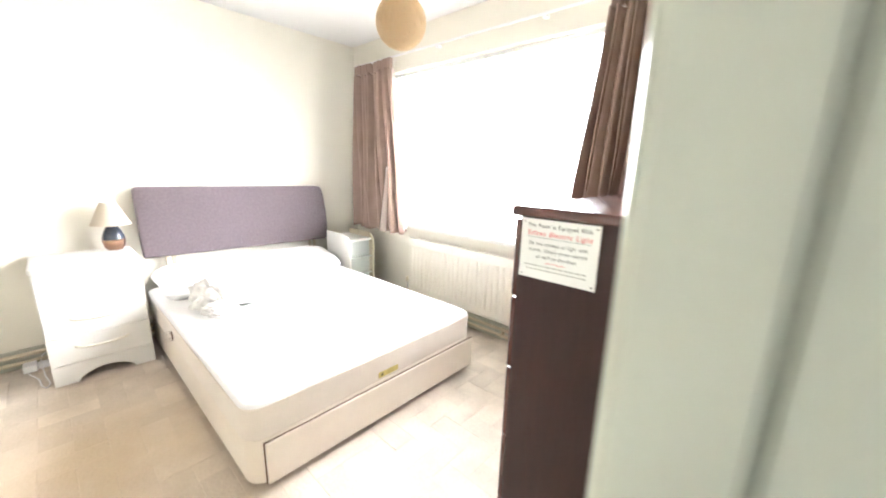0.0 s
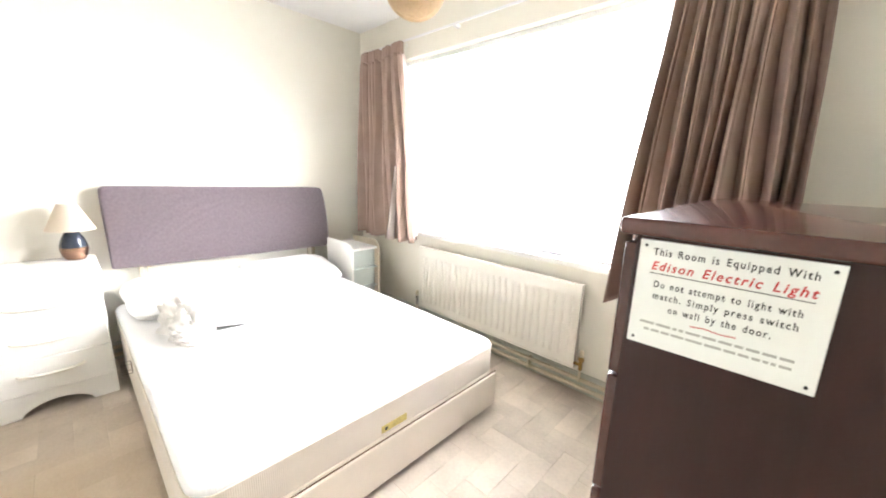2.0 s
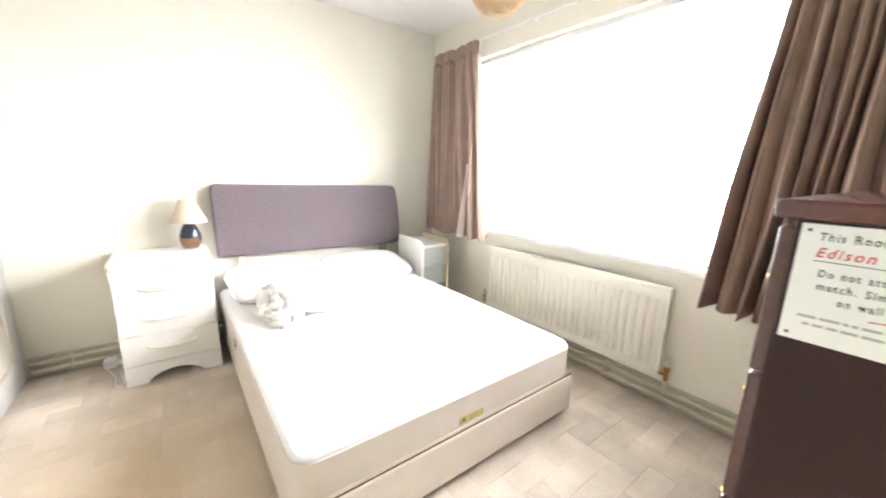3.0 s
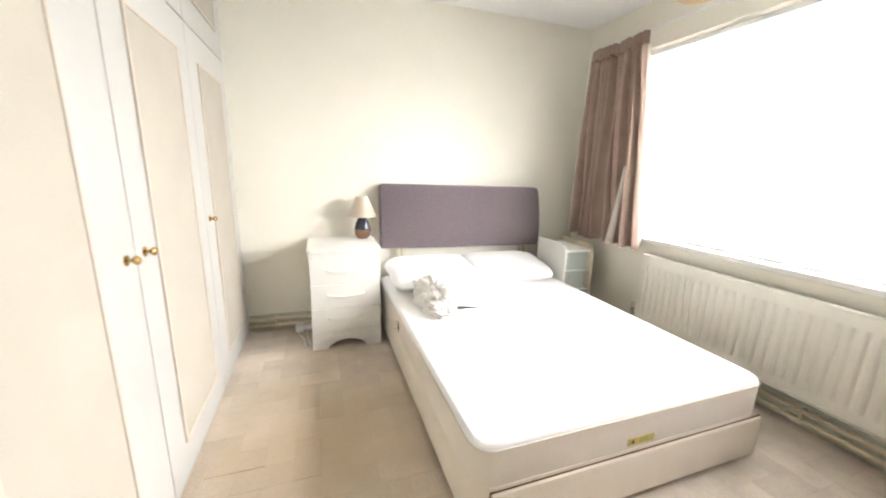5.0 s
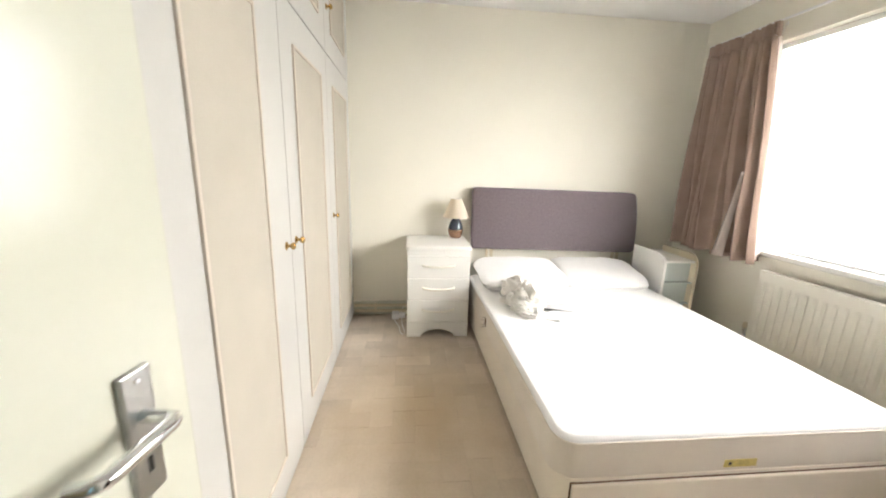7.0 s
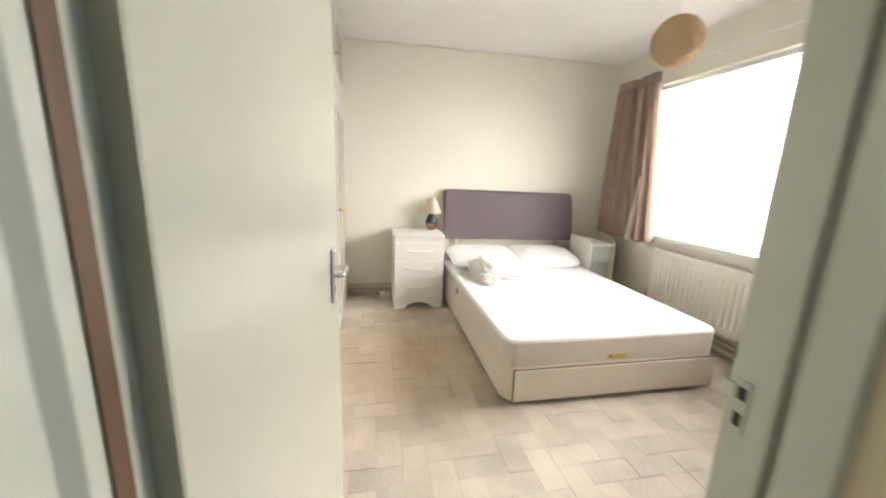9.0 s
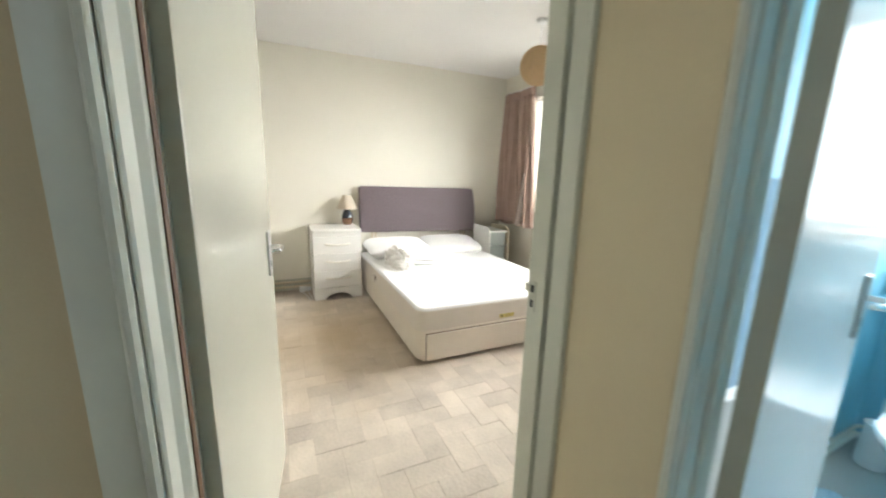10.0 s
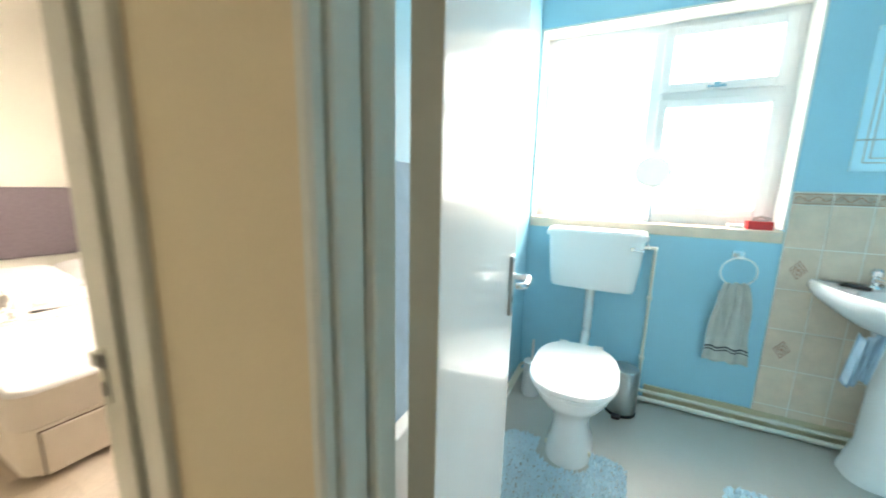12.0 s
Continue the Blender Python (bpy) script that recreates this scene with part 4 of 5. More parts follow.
shade = loft([(LX, LY, 1.012, 0.040, 0.040, 2), (LX, LY, 0.868, 0.104, 0.104, 2), (LX, LY, 0.868, 0.101, 0.101, 2), (LX, LY, 1.011, 0.037, 0.037, 2)], False, False, 40)
part("shade", shade, SHADE, lamp, "beige conical cloth shade", True)
part("shade_ring", tube([(LX + 0.039 * math.cos(k * math.pi / 10), LY + 0.039 * math.sin(k * math.pi / 10), 1.012) for k in range(21)], 0.002, 6), WHITE, lamp)
part("flex", tube(rounded([(LX - 0.055, LY, 0.706), (-2.350, 1.915, 0.706), (-2.357, 1.915, 0.60), (-2.357, 1.65, 0.2), (-2.345, 1.47, 0.06), (-2.25, 1.46, 0.012)], 0.03), 0.003, 6), UPVC, lamp)

socket = thing("extension_socket", -2.27, 1.44, 0, "white plug adaptor lying on the floor beside the chest", "plug")
part("body", box(-2.315, -2.235, 1.39, 1.45, 0.004, 0.05, 0.006), UPVC, socket)
part("plug", box(-2.30, -2.25, 1.452, 1.50, 0.008, 0.045, 0.008), UPVC, socket)
loop = [(-2.25 + 0.0, 1.47, 0.01), (-2.12, 1.48, 0.006), (-2.0, 1.50, 0.006), (-1.95, 1.485, 0.006), (-1.99, 1.465, 0.006), (-2.1, 1.455, 0.006), (-2.22, 1.41, 0.01)]
part("cable", tube(rounded(loop, 0.02, 3), 0.0035, 6), UPVC, socket)

# ---- pendant ----
pendant = thing("pendant_lamp", -0.82, 3.144, CEIL, "woven string globe pendant lamp hanging from the ceiling", "ceiling lamp")
GX, GY, GZ, GR = -0.82, 3.144, 2.083, 0.14
part("ceiling_rose", lathe([(0.018, -0.03), (0.035, -0.022), (0.042, -0.008), (0.043, 0.0)], GX, GY, CEIL), UPVC, pendant, "", True)
part("flex", tube([(GX, GY, GZ + GR * 0.9), (GX, GY, CEIL - 0.028)], 0.003, 8), UPVC, pendant)
ball = bmesh.new()
bmesh.ops.create_icosphere(ball, subdivisions=4, radius=GR * 0.97)
for v in ball.verts:
    v.co *= 1 + 0.015 * noise.noise(v.co * 40)
    v.co = v.co + Vector((GX, GY, GZ))
globe = part("globe", ball, RATTAN, pendant, "woven straw-coloured globe", True)
rnd = random.Random(5)
for k in range(46):
    axis = Vector((rnd.uniform(-1, 1), rnd.uniform(-1, 1), rnd.uniform(-1, 1))).normalized()
    u = axis.orthogonal().normalized()
    v = axis.cross(u)
    part("string", tube([Vector((GX, GY, GZ)) + (GR + 0.001) * (math.cos(t * math.pi / 20) * u + math.sin(t * math.pi / 20) * v) for t in range(41)], 0.0022, 5), RATTAN, globe, "", True)


# ---- chest of drawers with the sign ----
def chest():
    f, bk, l, r, h = 0.447, 0.772, 2.447, 3.32, 1.170
    ob = thing("chest_of_drawers", (f + bk) / 2, (l + r) / 2, 0, "tall dark mahogany chest of drawers with a worn red top", "chest of drawers")
    part("side_panel", box(f, bk, l, l + 0.02, 0.0, h), MAHOGANY, ob)
    part("side_panel", box(f, bk, r - 0.02, r, 0.0, h, 0.002), MAHOGANY, ob)
    part("back_panel", box(bk - 0.01, bk, l + 0.02, r - 0.02, 0.05, h), MAHOGANY, ob)
    part("plinth", box(f + 0.02, f + 0.04, l + 0.02, r - 0.02, 0, 0.08), MAHOGANY, ob)
    part("top", rounded_slab(f - 0.022, bk + 0.012, l - 0.012, r + 0.014, h + 0.001, h + 0.025, 0.006, 0.006), MAHOGANY_TOP, ob, "worn red mahogany top", True)
    heights = [0.22, 0.22, 0.22, 0.21, 0.21]
    z = 0.085
    for dh in heights:
        drawer = part("drawer", box(f - 0.016, f + 0.30, l + 0.003, r - 0.003, z, z + dh - 0.006, 0.003), MAHOGANY_TOP, ob)
        for hy in (l + 0.2, r - 0.2):
            part("handle", tube(rounded([(f - 0.016, hy - 0.05, z + dh * 0.5), (f - 0.04, hy - 0.05, z + dh * 0.5), (f - 0.04, hy + 0.05, z + dh * 0.5), (f - 0.016, hy + 0.05, z + dh * 0.5)], 0.01), 0.005, 8), BRASS, drawer, "", True)
        z += dh


chest()

sign = thing("sign", 0.55, 2.445, 1.094, "white enamel notice about electric light screwed to the chest's side", "sign")
SX0, SX1, SZ0, SZ1, SY = 0.453, 0.647, 1.018, 1.167, 2.4455
part("plate", box(SX0, SX1, SY - 0.003, SY, SZ0, SZ1, 0.001), SIGN, sign)
for x in (SX0 + 0.008, SX1 - 0.008):
    for z in (SZ0 + 0.008, SZ1 - 0.008):
        part("screw", moved(lathe([(0.0021, 0), (0.0015, 0.0012)], 0, 0, 0, 10), Matrix.Translation((x, SY - 0.003, z)) @ Matrix.Rotation(math.pi / 2, 4, "X")), INK, sign)


def lettering(text, x, z, size, mat, width, slant=0.0):
    """A line of letters that face -y, centred on x and set to a width."""
    curve = bpy.data.curves.new("lettering", "FONT")
    curve.body, curve.size, curve.align_x, curve.resolution_u = text, size, "CENTER", 3
    curve.offset = size * 0.016
    curve.space_character, curve.space_word, curve.shear = 1.28, 1.35, slant
    temp = new("lettering_source", curve)
    me = bpy.data.meshes.new_from_object(temp.evaluated_get(bpy.context.evaluated_depsgraph_get()))
    bpy.data.objects.remove(temp)
    bpy.data.curves.remove(curve)
    span = max(v.co.x for v in me.vertices) - min(v.co.x for v in me.vertices)
    bm = bmesh.new()
    bm.from_mesh(me)
    bpy.data.meshes.remove(me)
    moved(bm, Matrix.Translation((x, SY - 0.0036, z)) @ Matrix.Rotation(math.pi / 2, 4, "X") @ Matrix.Diagonal((width / span, 1, 1, 1)))
    part("lettering", bm, mat, sign)


mid = (SX0 + SX1) / 2
lettering("This Room is Equipped With", mid, 1.1475, 0.0135, INK, 0.158)
lettering("Edison Electric Light", mid, 1.1275, 0.0165, RED_INK, 0.160, 0.25)
lettering("Do not attempt to light with", mid, 1.1035, 0.0128, INK, 0.146)
lettering("match. Simply press switch", mid, 1.0875, 0.0128, INK, 0.144)
lettering("on wall by the door.", mid, 1.0715, 0.0128, INK, 0.104)
part("rule", box(mid - 0.080, mid + 0.080, SY - 0.0036, SY - 0.003, 1.1220, 1.1228), INK, sign)
part("flourish", tube([(mid - 0.025, SY - 0.0032, 1.061), (mid - 0.01, SY - 0.0032, 1.0625), (mid + 0.008, SY - 0.0032, 1.0605), (mid + 0.022, SY - 0.0032, 1.0615)], 0.0006, 5), RED_INK, sign)
rnd = random.Random(2)
bars = []
for z, a, b in ((1.050, SX0 + 0.014, SX1 - 0.014), (1.0405, SX0 + 0.02, SX1 - 0.02)):
    x = a
    while x < b - 0.006:
        e = min(b, x + rnd.uniform(0.004, 0.018))
        bars.append(box(x, e, SY - 0.0034, SY - 0.003, z, z + 0.0032))
        x = e + 0.0025
part("small_print", join(*bars), GREY_INK, sign)


# ---- bathroom window ----
window_2 = thing("window_2", b0, 4.05, c0, "white framed bathroom window with frosted panes", "window", kind="structure")
part("window_frame", frame_bars(b0, b1, c0 + 0.008, c1, 4.03, 4.09, 0.055), UPVC, window_2)
part("mullion", box(1.595, 1.66, 4.032, 4.088, c0 + 0.062, c1 - 0.055, 0.004), UPVC, window_2)
top_light = part("top_light", frame_bars(1.642, 2.17, 1.70, 2.02, 4.012, 4.06, 0.045), UPVC, window_2)
casement = part("casement", frame_bars(1.642, 2.17, 1.058, 1.665, 4.012, 4.06, 0.045), UPVC, window_2)
part("transom", box(1.66, 2.165, 4.033, 4.087, 1.655, 1.71, 0.003), UPVC, window_2)
for parent, p in ((top_light, (1.685, 2.127, 1.743, 1.977)), (casement, (1.685, 2.127, 1.101, 1.622)), (window_2, (b0 + 0.055, 1.595, c0 + 0.060, c1 - 0.055))):
    part("pane", box(p[0], p[1], 4.044, 4.050, p[2], p[3]), FROSTED, parent).visible_shadow = False
catch = part("catch", join(box(1.85, 1.93, 4.0, 4.012, 1.71, 1.725, 0.003), box(1.875, 1.905, 3.99, 4.004, 1.705, 1.735, 0.004)), CHROME, top_light, "small chrome catch")
part("reveal", join(box(b1 - 0.012, b1 - 0.001, WIN_Y0 + 0.001, 4.03, c0 + 0.02, c1 - 0.001), box(b0 + 0.001, b0 + 0.012, WIN_Y0 + 0.001, 4.03, c0 + 0.02, c1 - 0.001), box(b0 + 0.012, b1 - 0.012, WIN_Y0 + 0.001, 4.03, c1 - 0.012, c1 - 0.001)), WHITE, window_2)
sill = part("window_sill", box(b0 + 0.001, b1 - 0.001, WIN_Y0 - 0.006, 4.03, c0 - 0.045, c0 + 0.012, 0.004), TILE, window_2, "sandy tiled window sill")

# things on the sill
SILL = c0 + 0.012
vanity = thing("shaving_mirror", 1.64, 3.95, SILL, "round white shaving mirror on a stand on the sill", "mirror")
rim = [(1.655 + 0.085 * math.cos(k * math.pi / 16), 3.945 + 0.032 * math.sin(k * math.pi / 16), 1.285 + 0.079 * math.sin(k * math.pi / 16)) for k in range(33)]
part("rim", tube(rim, 0.007, 8), CHROME, vanity, "", True)
part("glass", moved(lathe([(0.082, -0.003), (0.083, 0.0), (0.082, 0.003)], 0, 0), Matrix.Translation((1.655, 3.945, 1.285)) @ Matrix.Rotation(math.pi / 2 - 0.38, 4, "X")), MIRROR, vanity, "", True)
part("stand", join(tube([(1.665, 3.955, SILL + 0.01), (1.66, 3.955, 1.20)], 0.007, 10), lathe([(0.05, 0), (0.05, 0.006), (0.012, 0.014)], 1.665, 3.955, SILL)), CHROME, vanity, "", True)

box_red = thing("small_box", 2.09, 3.93, SILL, "small red box on the bathroom sill", "box")
part("carton", box(2.085, 2.185, 3.895, 3.945, SILL, SILL + 0.04, 0.003), RED, box_red)
tube_thing = single("spectacles", join(tube([(2.11, 3.92, SILL + 0.052), (2.14, 3.93, SILL + 0.062), (2.18, 3.925, SILL + 0.052)], 0.006, 8), tube([(2.10, 3.90, SILL + 0.046), (2.16, 3.905, SILL + 0.046)], 0.005, 8), tube([(2.165, 3.91, SILL + 0.046), (2.18, 3.93, SILL + 0.046)], 0.004, 8)), STEEL, "folded spectacles lying on the red box", "spectacles", smooth=True)
razor_case = single("soap_sachet", rounded_slab(2.01, 2.075, 3.90, 3.94, SILL, SILL + 0.02, 0.012, 0.005), WHITE, "small white packet on the bathroom sill", "packet", smooth=True)


# ---- toilet ----
def toilet():
    x, w = 1.413, WIN_Y0
    ob = thing("toilet", x, 3.3, 0, "white ceramic toilet with a separate cistern and closed lid", "toilet")
    part("pan", loft([(x, 3.30, 0.0, 0.105, 0.185, 2.4), (x, 3.30, 0.03, 0.10, 0.18, 2.4), (x, 3.30, 0.08, 0.082, 0.155, 2.3), (x, 3.29, 0.17, 0.08, 0.14, 2.2), (x, 3.27, 0.25, 0.105, 0.17, 2.1), (x, 3.235, 0.32, 0.145, 0.225, 2.1),
                      (x, 3.22, 0.37, 0.165, 0.25, 2.1), (x, 3.22, 0.395, 0.168, 0.255, 2.1)], n=48), CERAMIC, ob, "", True)
    part("outlet", loft([(x, 3.55, 0.10, 0.07, 0.09, 2), (x, 3.52, 0.2, 0.075, 0.11, 2), (x, 3.48, 0.36, 0.09, 0.10, 2.3)], n=28), CERAMIC, ob, "", True)
    part("seat", loft([(x, 3.20, 0.398, 0.172, 0.245, 2.2), (x, 3.20, 0.405, 0.178, 0.250, 2.2), (x, 3.20, 0.416, 0.176, 0.248, 2.2)], n=48), UPVC, ob, "white plastic seat", True)
    part("lid", loft([(x, 3.205, 0.418, 0.172, 0.248, 2.6), (x, 3.205, 0.424, 0.178, 0.254, 2.6), (x, 3.205, 0.436, 0.174, 0.250, 2.6), (x, 3.205, 0.442, 0.155, 0.23, 2.6)], n=48), UPVC, ob, "closed white plastic lid", True)
    for s in (-1, 1):
        part("seat_hinge", tube([(x + s * 0.06, 3.455, 0.425), (x + s * 0.10, 3.455, 0.425)], 0.013, 10), UPVC, ob, "", True)
        part("bolt_cap", lathe([(0.012, 0), (0.012, 0.012), (0.005, 0.018)], x + s * 0.088, 3.22, 0.02), PIPE, ob, "", True)
    cx = 1.415
    tank = part("cistern", loft([(cx, 3.765, 0.657, 0.205, 0.092, 5), (cx, 3.765, 0.672, 0.215, 0.098, 5), (cx, 3.765, 0.802, 0.228, 0.103, 6), (cx, 3.765, 0.937, 0.238, 0.106, 6)], n=56), CERAMIC, ob, "", True)
    part("cistern_lid", loft([(cx, 3.762, 0.935, 0.245, 0.111, 7), (cx, 3.762, 0.962, 0.250, 0.112, 7), (cx, 3.762, 0.940, 0.250, 0.112, 7), (cx, 3.762, 0.974, 0.240, 0.102, 6)], n=56), CERAMIC, tank, "", True)
    part("flush_lever", join(moved(lathe([(0.012, 0), (0.012, 0.012), (0.008, 0.02)], 0, 0, 0, 12), Matrix.Translation((1.595, 3.663, 0.897)) @ Matrix.Rotation(math.pi / 2, 4, "X")), tube([(1.595, 3.645, 0.897), (1.645, 3.64, 0.892)], 0.006, 8)), CHROME, tank, "chrome flush lever", True)
    part("flush_pipe", tube(rounded([(1.413, 3.77, 0.66), (1.413, 3.77, 0.36), (1.413, 3.56, 0.31)], 0.07), 0.024, 16), CERAMIC, ob, "white flush pipe", True)
    part("pipe_collar", lathe([(0.033, 0), (0.033, 0.02), (0.027, 0.03)], 1.413, 3.77, 0.63), CERAMIC, ob, "", True)


toilet()

feed = thing("cistern_feed_pipe", 1.69, 3.85, 0.05, "white painted water pipe from the cistern to the floor", "pipe")
part("pipe", tube(rounded([(1.648, 3.79, 0.892), (1.71, 3.79, 0.892), (1.71, 3.852, 0.882), (1.71, 3.852, 0.06)], 0.02), 0.0085, 10), RADIATOR, feed, "", True)
part("tap_valve", join(tube([(1.655, 3.79, 0.892), (1.678, 3.79, 0.892)], 0.013, 10), lathe([(0.004, 0), (0.004, 0.02), (0.008, 0.022)], 1.668, 3.79, 0.90, 10)), CHROME, feed, "chrome isolating valve", True)
for z in (0.6, 0.25):
    part("pipe_clip", box(1.697, 1.723, 3.84, WIN_Y0, z, z + 0.014, 0.002), RADIATOR, feed)
bath_pipes = thing("bathroom_pipes", 1.9, 3.83, 0, "cream painted pipes along the bathroom floor", "pipe")
part("pipe", tube(rounded([(1.045, 2.95, 0.025), (1.045, WIN_Y0 - 0.045, 0.025), (2.62, WIN_Y0 - 0.045, 0.025)], 0.05), 0.0125), RADIATOR, bath_pipes, "", True)
part("pipe", tube(rounded([(1.045, 2.95, 0.065), (1.045, WIN_Y0 - 0.03, 0.065), (1.69, WIN_Y0 - 0.03, 0.065), (2.62, WIN_Y0 - 0.03, 0.065)], 0.05), 0.0095), RADIATOR, bath_pipes, "", True)
for cx in (1.85, 2.3):
    part("pipe_joint", tube([(cx, WIN_Y0 - 0.03, 0.065), (cx + 0.03, WIN_Y0 - 0.03, 0.065)], 0.013, 12), RADIATOR, bath_pipes, "", True)

single("baseboard_bathroom", box(1.74, 2.60, WIN_Y0 - 0.012, WIN_Y0 - 0.0005, 0, 0.095, 0.003), HALL_WALL, "tan painted skirting behind the bathroom pipes", "baseboard", "structure")

bin_ = thing("pedal_bin", 1.62, 3.69, 0, "small brushed steel pedal bin with a black foot beside the toilet", "bin")
part("body", lathe([(0.074, 0.012), (0.076, 0.02), (0.076, 0.225), (0.074, 0.23)], 1.625, 3.69, 0), STEEL, bin_, "", True)
part("lid", lathe([(0.077, 0.231), (0.078, 0.237), (0.071, 0.253), (0.045, 0.264), (0.01, 0.268)], 1.625, 3.69, 0), STEEL, bin_, "", True)
part("base_ring", lathe([(0.079, 0), (0.079, 0.014), (0.075, 0.016)], 1.625, 3.69, 0), BLACK, bin_, "", True)
part("pedal", box(1.585, 1.627, 3.578, 3.62, 0.004, 0.02, 0.005), BLACK, bin_, "black foot pedal")

brush = thing("toilet_brush", 1.15, 3.62, 0, "pale plastic toilet brush in its holder beside the toilet", "toilet brush")
part("holder", lathe([(0.050, 0), (0.052, 0.01), (0.047, 0.12), (0.043, 0.19), (0.046, 0.20)], 1.15, 3.62, 0), UPVC, brush, "", True)
part("handle", tube([(1.15, 3.62, 0.18), (1.152, 3.62, 0.33)], 0.008, 10), UPVC, brush, "", True)


# ---- mats ----
def tuft_mat(name, x0, x1, y0, y1, bay, label):
    """A mat of short tufts with rounded corners; bay: centre and half sizes of the part left free round the toilet foot."""
    rnd_ = random.Random(len(name) + int(x0 * 100))
    mx, my, hx, hy = (x0 + x1) / 2, (y0 + y1) / 2, (x1 - x0) / 2, (y1 - y0) / 2
    verts, faces = [], []
    step = 0.0105
    for i in range(int((x1 - x0) / step)):
        for j in range(int((y1 - y0) / step)):
            x, y = x0 + (i + rnd_.random()) * step, y0 + (j + rnd_.random()) * step
            if abs((x - mx) / hx) ** 8 + abs((y - my) / hy) ** 8 > 1:
                continue
            if bay and (y > bay[1] and abs(x - bay[0]) < bay[2] or ((x - bay[0]) / bay[2]) ** 2 + ((y - bay[1]) / bay[3]) ** 2 < 1):
                continue
            h, s, t = rnd_.uniform(0.012, 0.022), 0.009, rnd_.uniform(0, 6.3)
            k = len(verts)
            verts += [(x + s * math.cos(t + q * 2.1), y + s * math.sin(t + q * 2.1), 0.001) for q in range(3)]
            verts += [(x + rnd_.uniform(-0.008, 0.008), y + rnd_.uniform(-0.008, 0.008), h)]
            faces += [(k, k + 1, k + 3), (k + 1, k + 2, k + 3), (k + 2, k, k + 3), (k, k + 2, k + 1)]
    me = bpy.data.meshes.new(name)
    me.from_pydata(verts, [], faces)
    me.materials.append(BATH_MAT)
    return tagged(new(name, me), label, "bath mat")


tuft_mat("pedestal_mat", 1.12, 1.66, 2.74, 3.26, (1.40, 3.16, 0.115, 0.06), "blue tufted pedestal mat round the toilet foot")
tuft_mat("bath_mat", 2.0, 2.6, 2.75, 3.34, None, "blue tufted bath mat on the vinyl floor")

# ---- towel ----
ring_holder = thing("towel_ring", 2.063, 3.86, 0.88, "chrome towel ring on the blue wall", "towel ring")
part("mount", join(box(2.038, 2.088, 3.862, WIN_Y0, 0.862, 0.905, 0.005), box(2.051, 2.075, 3.825, 3.864, 0.868, 0.892, 0.006)), CHROME, ring_holder)
part("ring", tube([(2.068 + 0.072 * math.sin(k * math.pi / 16), 3.832 - 0.01 * math.cos(k * math.pi / 16), 0.805 + 0.072 * math.cos(k * math.pi / 16)) for k in range(33)], 0.0038, 8), UPVC, ring_holder, "clear ring", True)


def towel():
    ob = thing("hand_towel", 2.068, 3.82, 0.33, "grey hand towel with dark stripes hanging from the ring", "towel")

    def sheet(za, zb, y0, rows, push):
        bm = bmesh.new()
        grid = []
        for j in range(rows + 1):
            z = za + (zb - za) * j / rows
            v = min(1, max(0, (0.745 - z) / 0.4))
            half = 0.045 + 0.05 * v ** 0.6
            grid.append([bm.verts.new((2.066 + half * (i / 20 - 1) + 0.004 * math.sin(8 * v + i * 0.3), y0 - push - (0.016 - 0.010 * v) * math.sin(i * 0.5 + 0.7 * v) * (1 - 0.45 * v), z + 0.004 * math.sin(i * 0.4))) for i in range(41)])
        for ra, rb in zip(grid, grid[1:]):
            for i in range(40):
                bm.faces.new((ra[i], ra[i + 1], rb[i + 1], rb[i]))
        return bm

    for name, za, zb, push, mat in (("cloth", 0.748, 0.335, 0.0, TOWEL), ("stripe", 0.415, 0.407, 0.006, DARK_TOWEL), ("stripe", 0.398, 0.392, 0.006, DARK_TOWEL)):
        o = part(name, sheet(za, zb, 3.826, 24 if name == "cloth" else 2, push), mat, ob, "", True)
        s = o.modifiers.new("pile", "SOLIDIFY")
        s.thickness, s.offset = (0.010, 0) if name == "cloth" else (0.002, 0)
    part("back_drop", join(box(2.005, 2.125, 3.845, 3.853, 0.36, 0.70, 0.003)), TOWEL, ob)


towel()

# ---- basin ----
basin = thing("washbasin", 2.61, 3.6, 0, "white ceramic pedestal washbasin with chrome taps", "washbasin")
X, Y = 2.61, 3.62
bowl = loft([(X, Y + 0.06, 0.64, 0.11, 0.12, 2.2), (X, Y + 0.08, 0.67, 0.18, 0.20, 2.2), (X, Y + 0.12, 0.71, 0.235, 0.29, 2.2), (X, Y + 0.15, 0.745, 0.270, 0.365, 2.2), (X, Y + 0.16, 0.775, 0.281, 0.392, 2.2), (X, Y + 0.16, 0.795, 0.279, 0.389, 2.2),
             (X, Y + 0.16, 0.806, 0.268, 0.376, 2.2), (X, Y + 0.16, 0.806, 0.250, 0.355, 2.2), (X, Y + 0.15, 0.800, 0.232, 0.330, 2.2), (X, Y - 0.01, 0.797, 0.205, 0.160, 2.2), (X, Y - 0.01, 0.785, 0.195, 0.150, 2.2),
             (X, Y - 0.01, 0.73, 0.14, 0.105, 2.1), (X, Y - 0.01, 0.70, 0.04, 0.03, 2)], n=64)
for v in bowl.verts:
    v.co.y = min(v.co.y, WIN_Y0 - 0.009)
part("bowl", bowl, CERAMIC, basin, "", True)
part("pedestal", loft([(X, Y + 0.06, 0.0, 0.115, 0.11, 2.6), (X, Y + 0.06, 0.03, 0.11, 0.105, 2.6), (X, Y + 0.06, 0.15, 0.082, 0.085, 2.5), (X, Y + 0.06, 0.5, 0.08, 0.085, 2.5), (X, Y + 0.05, 0.66, 0.12, 0.10, 2.4)], n=40), CERAMIC, basin, "", True)
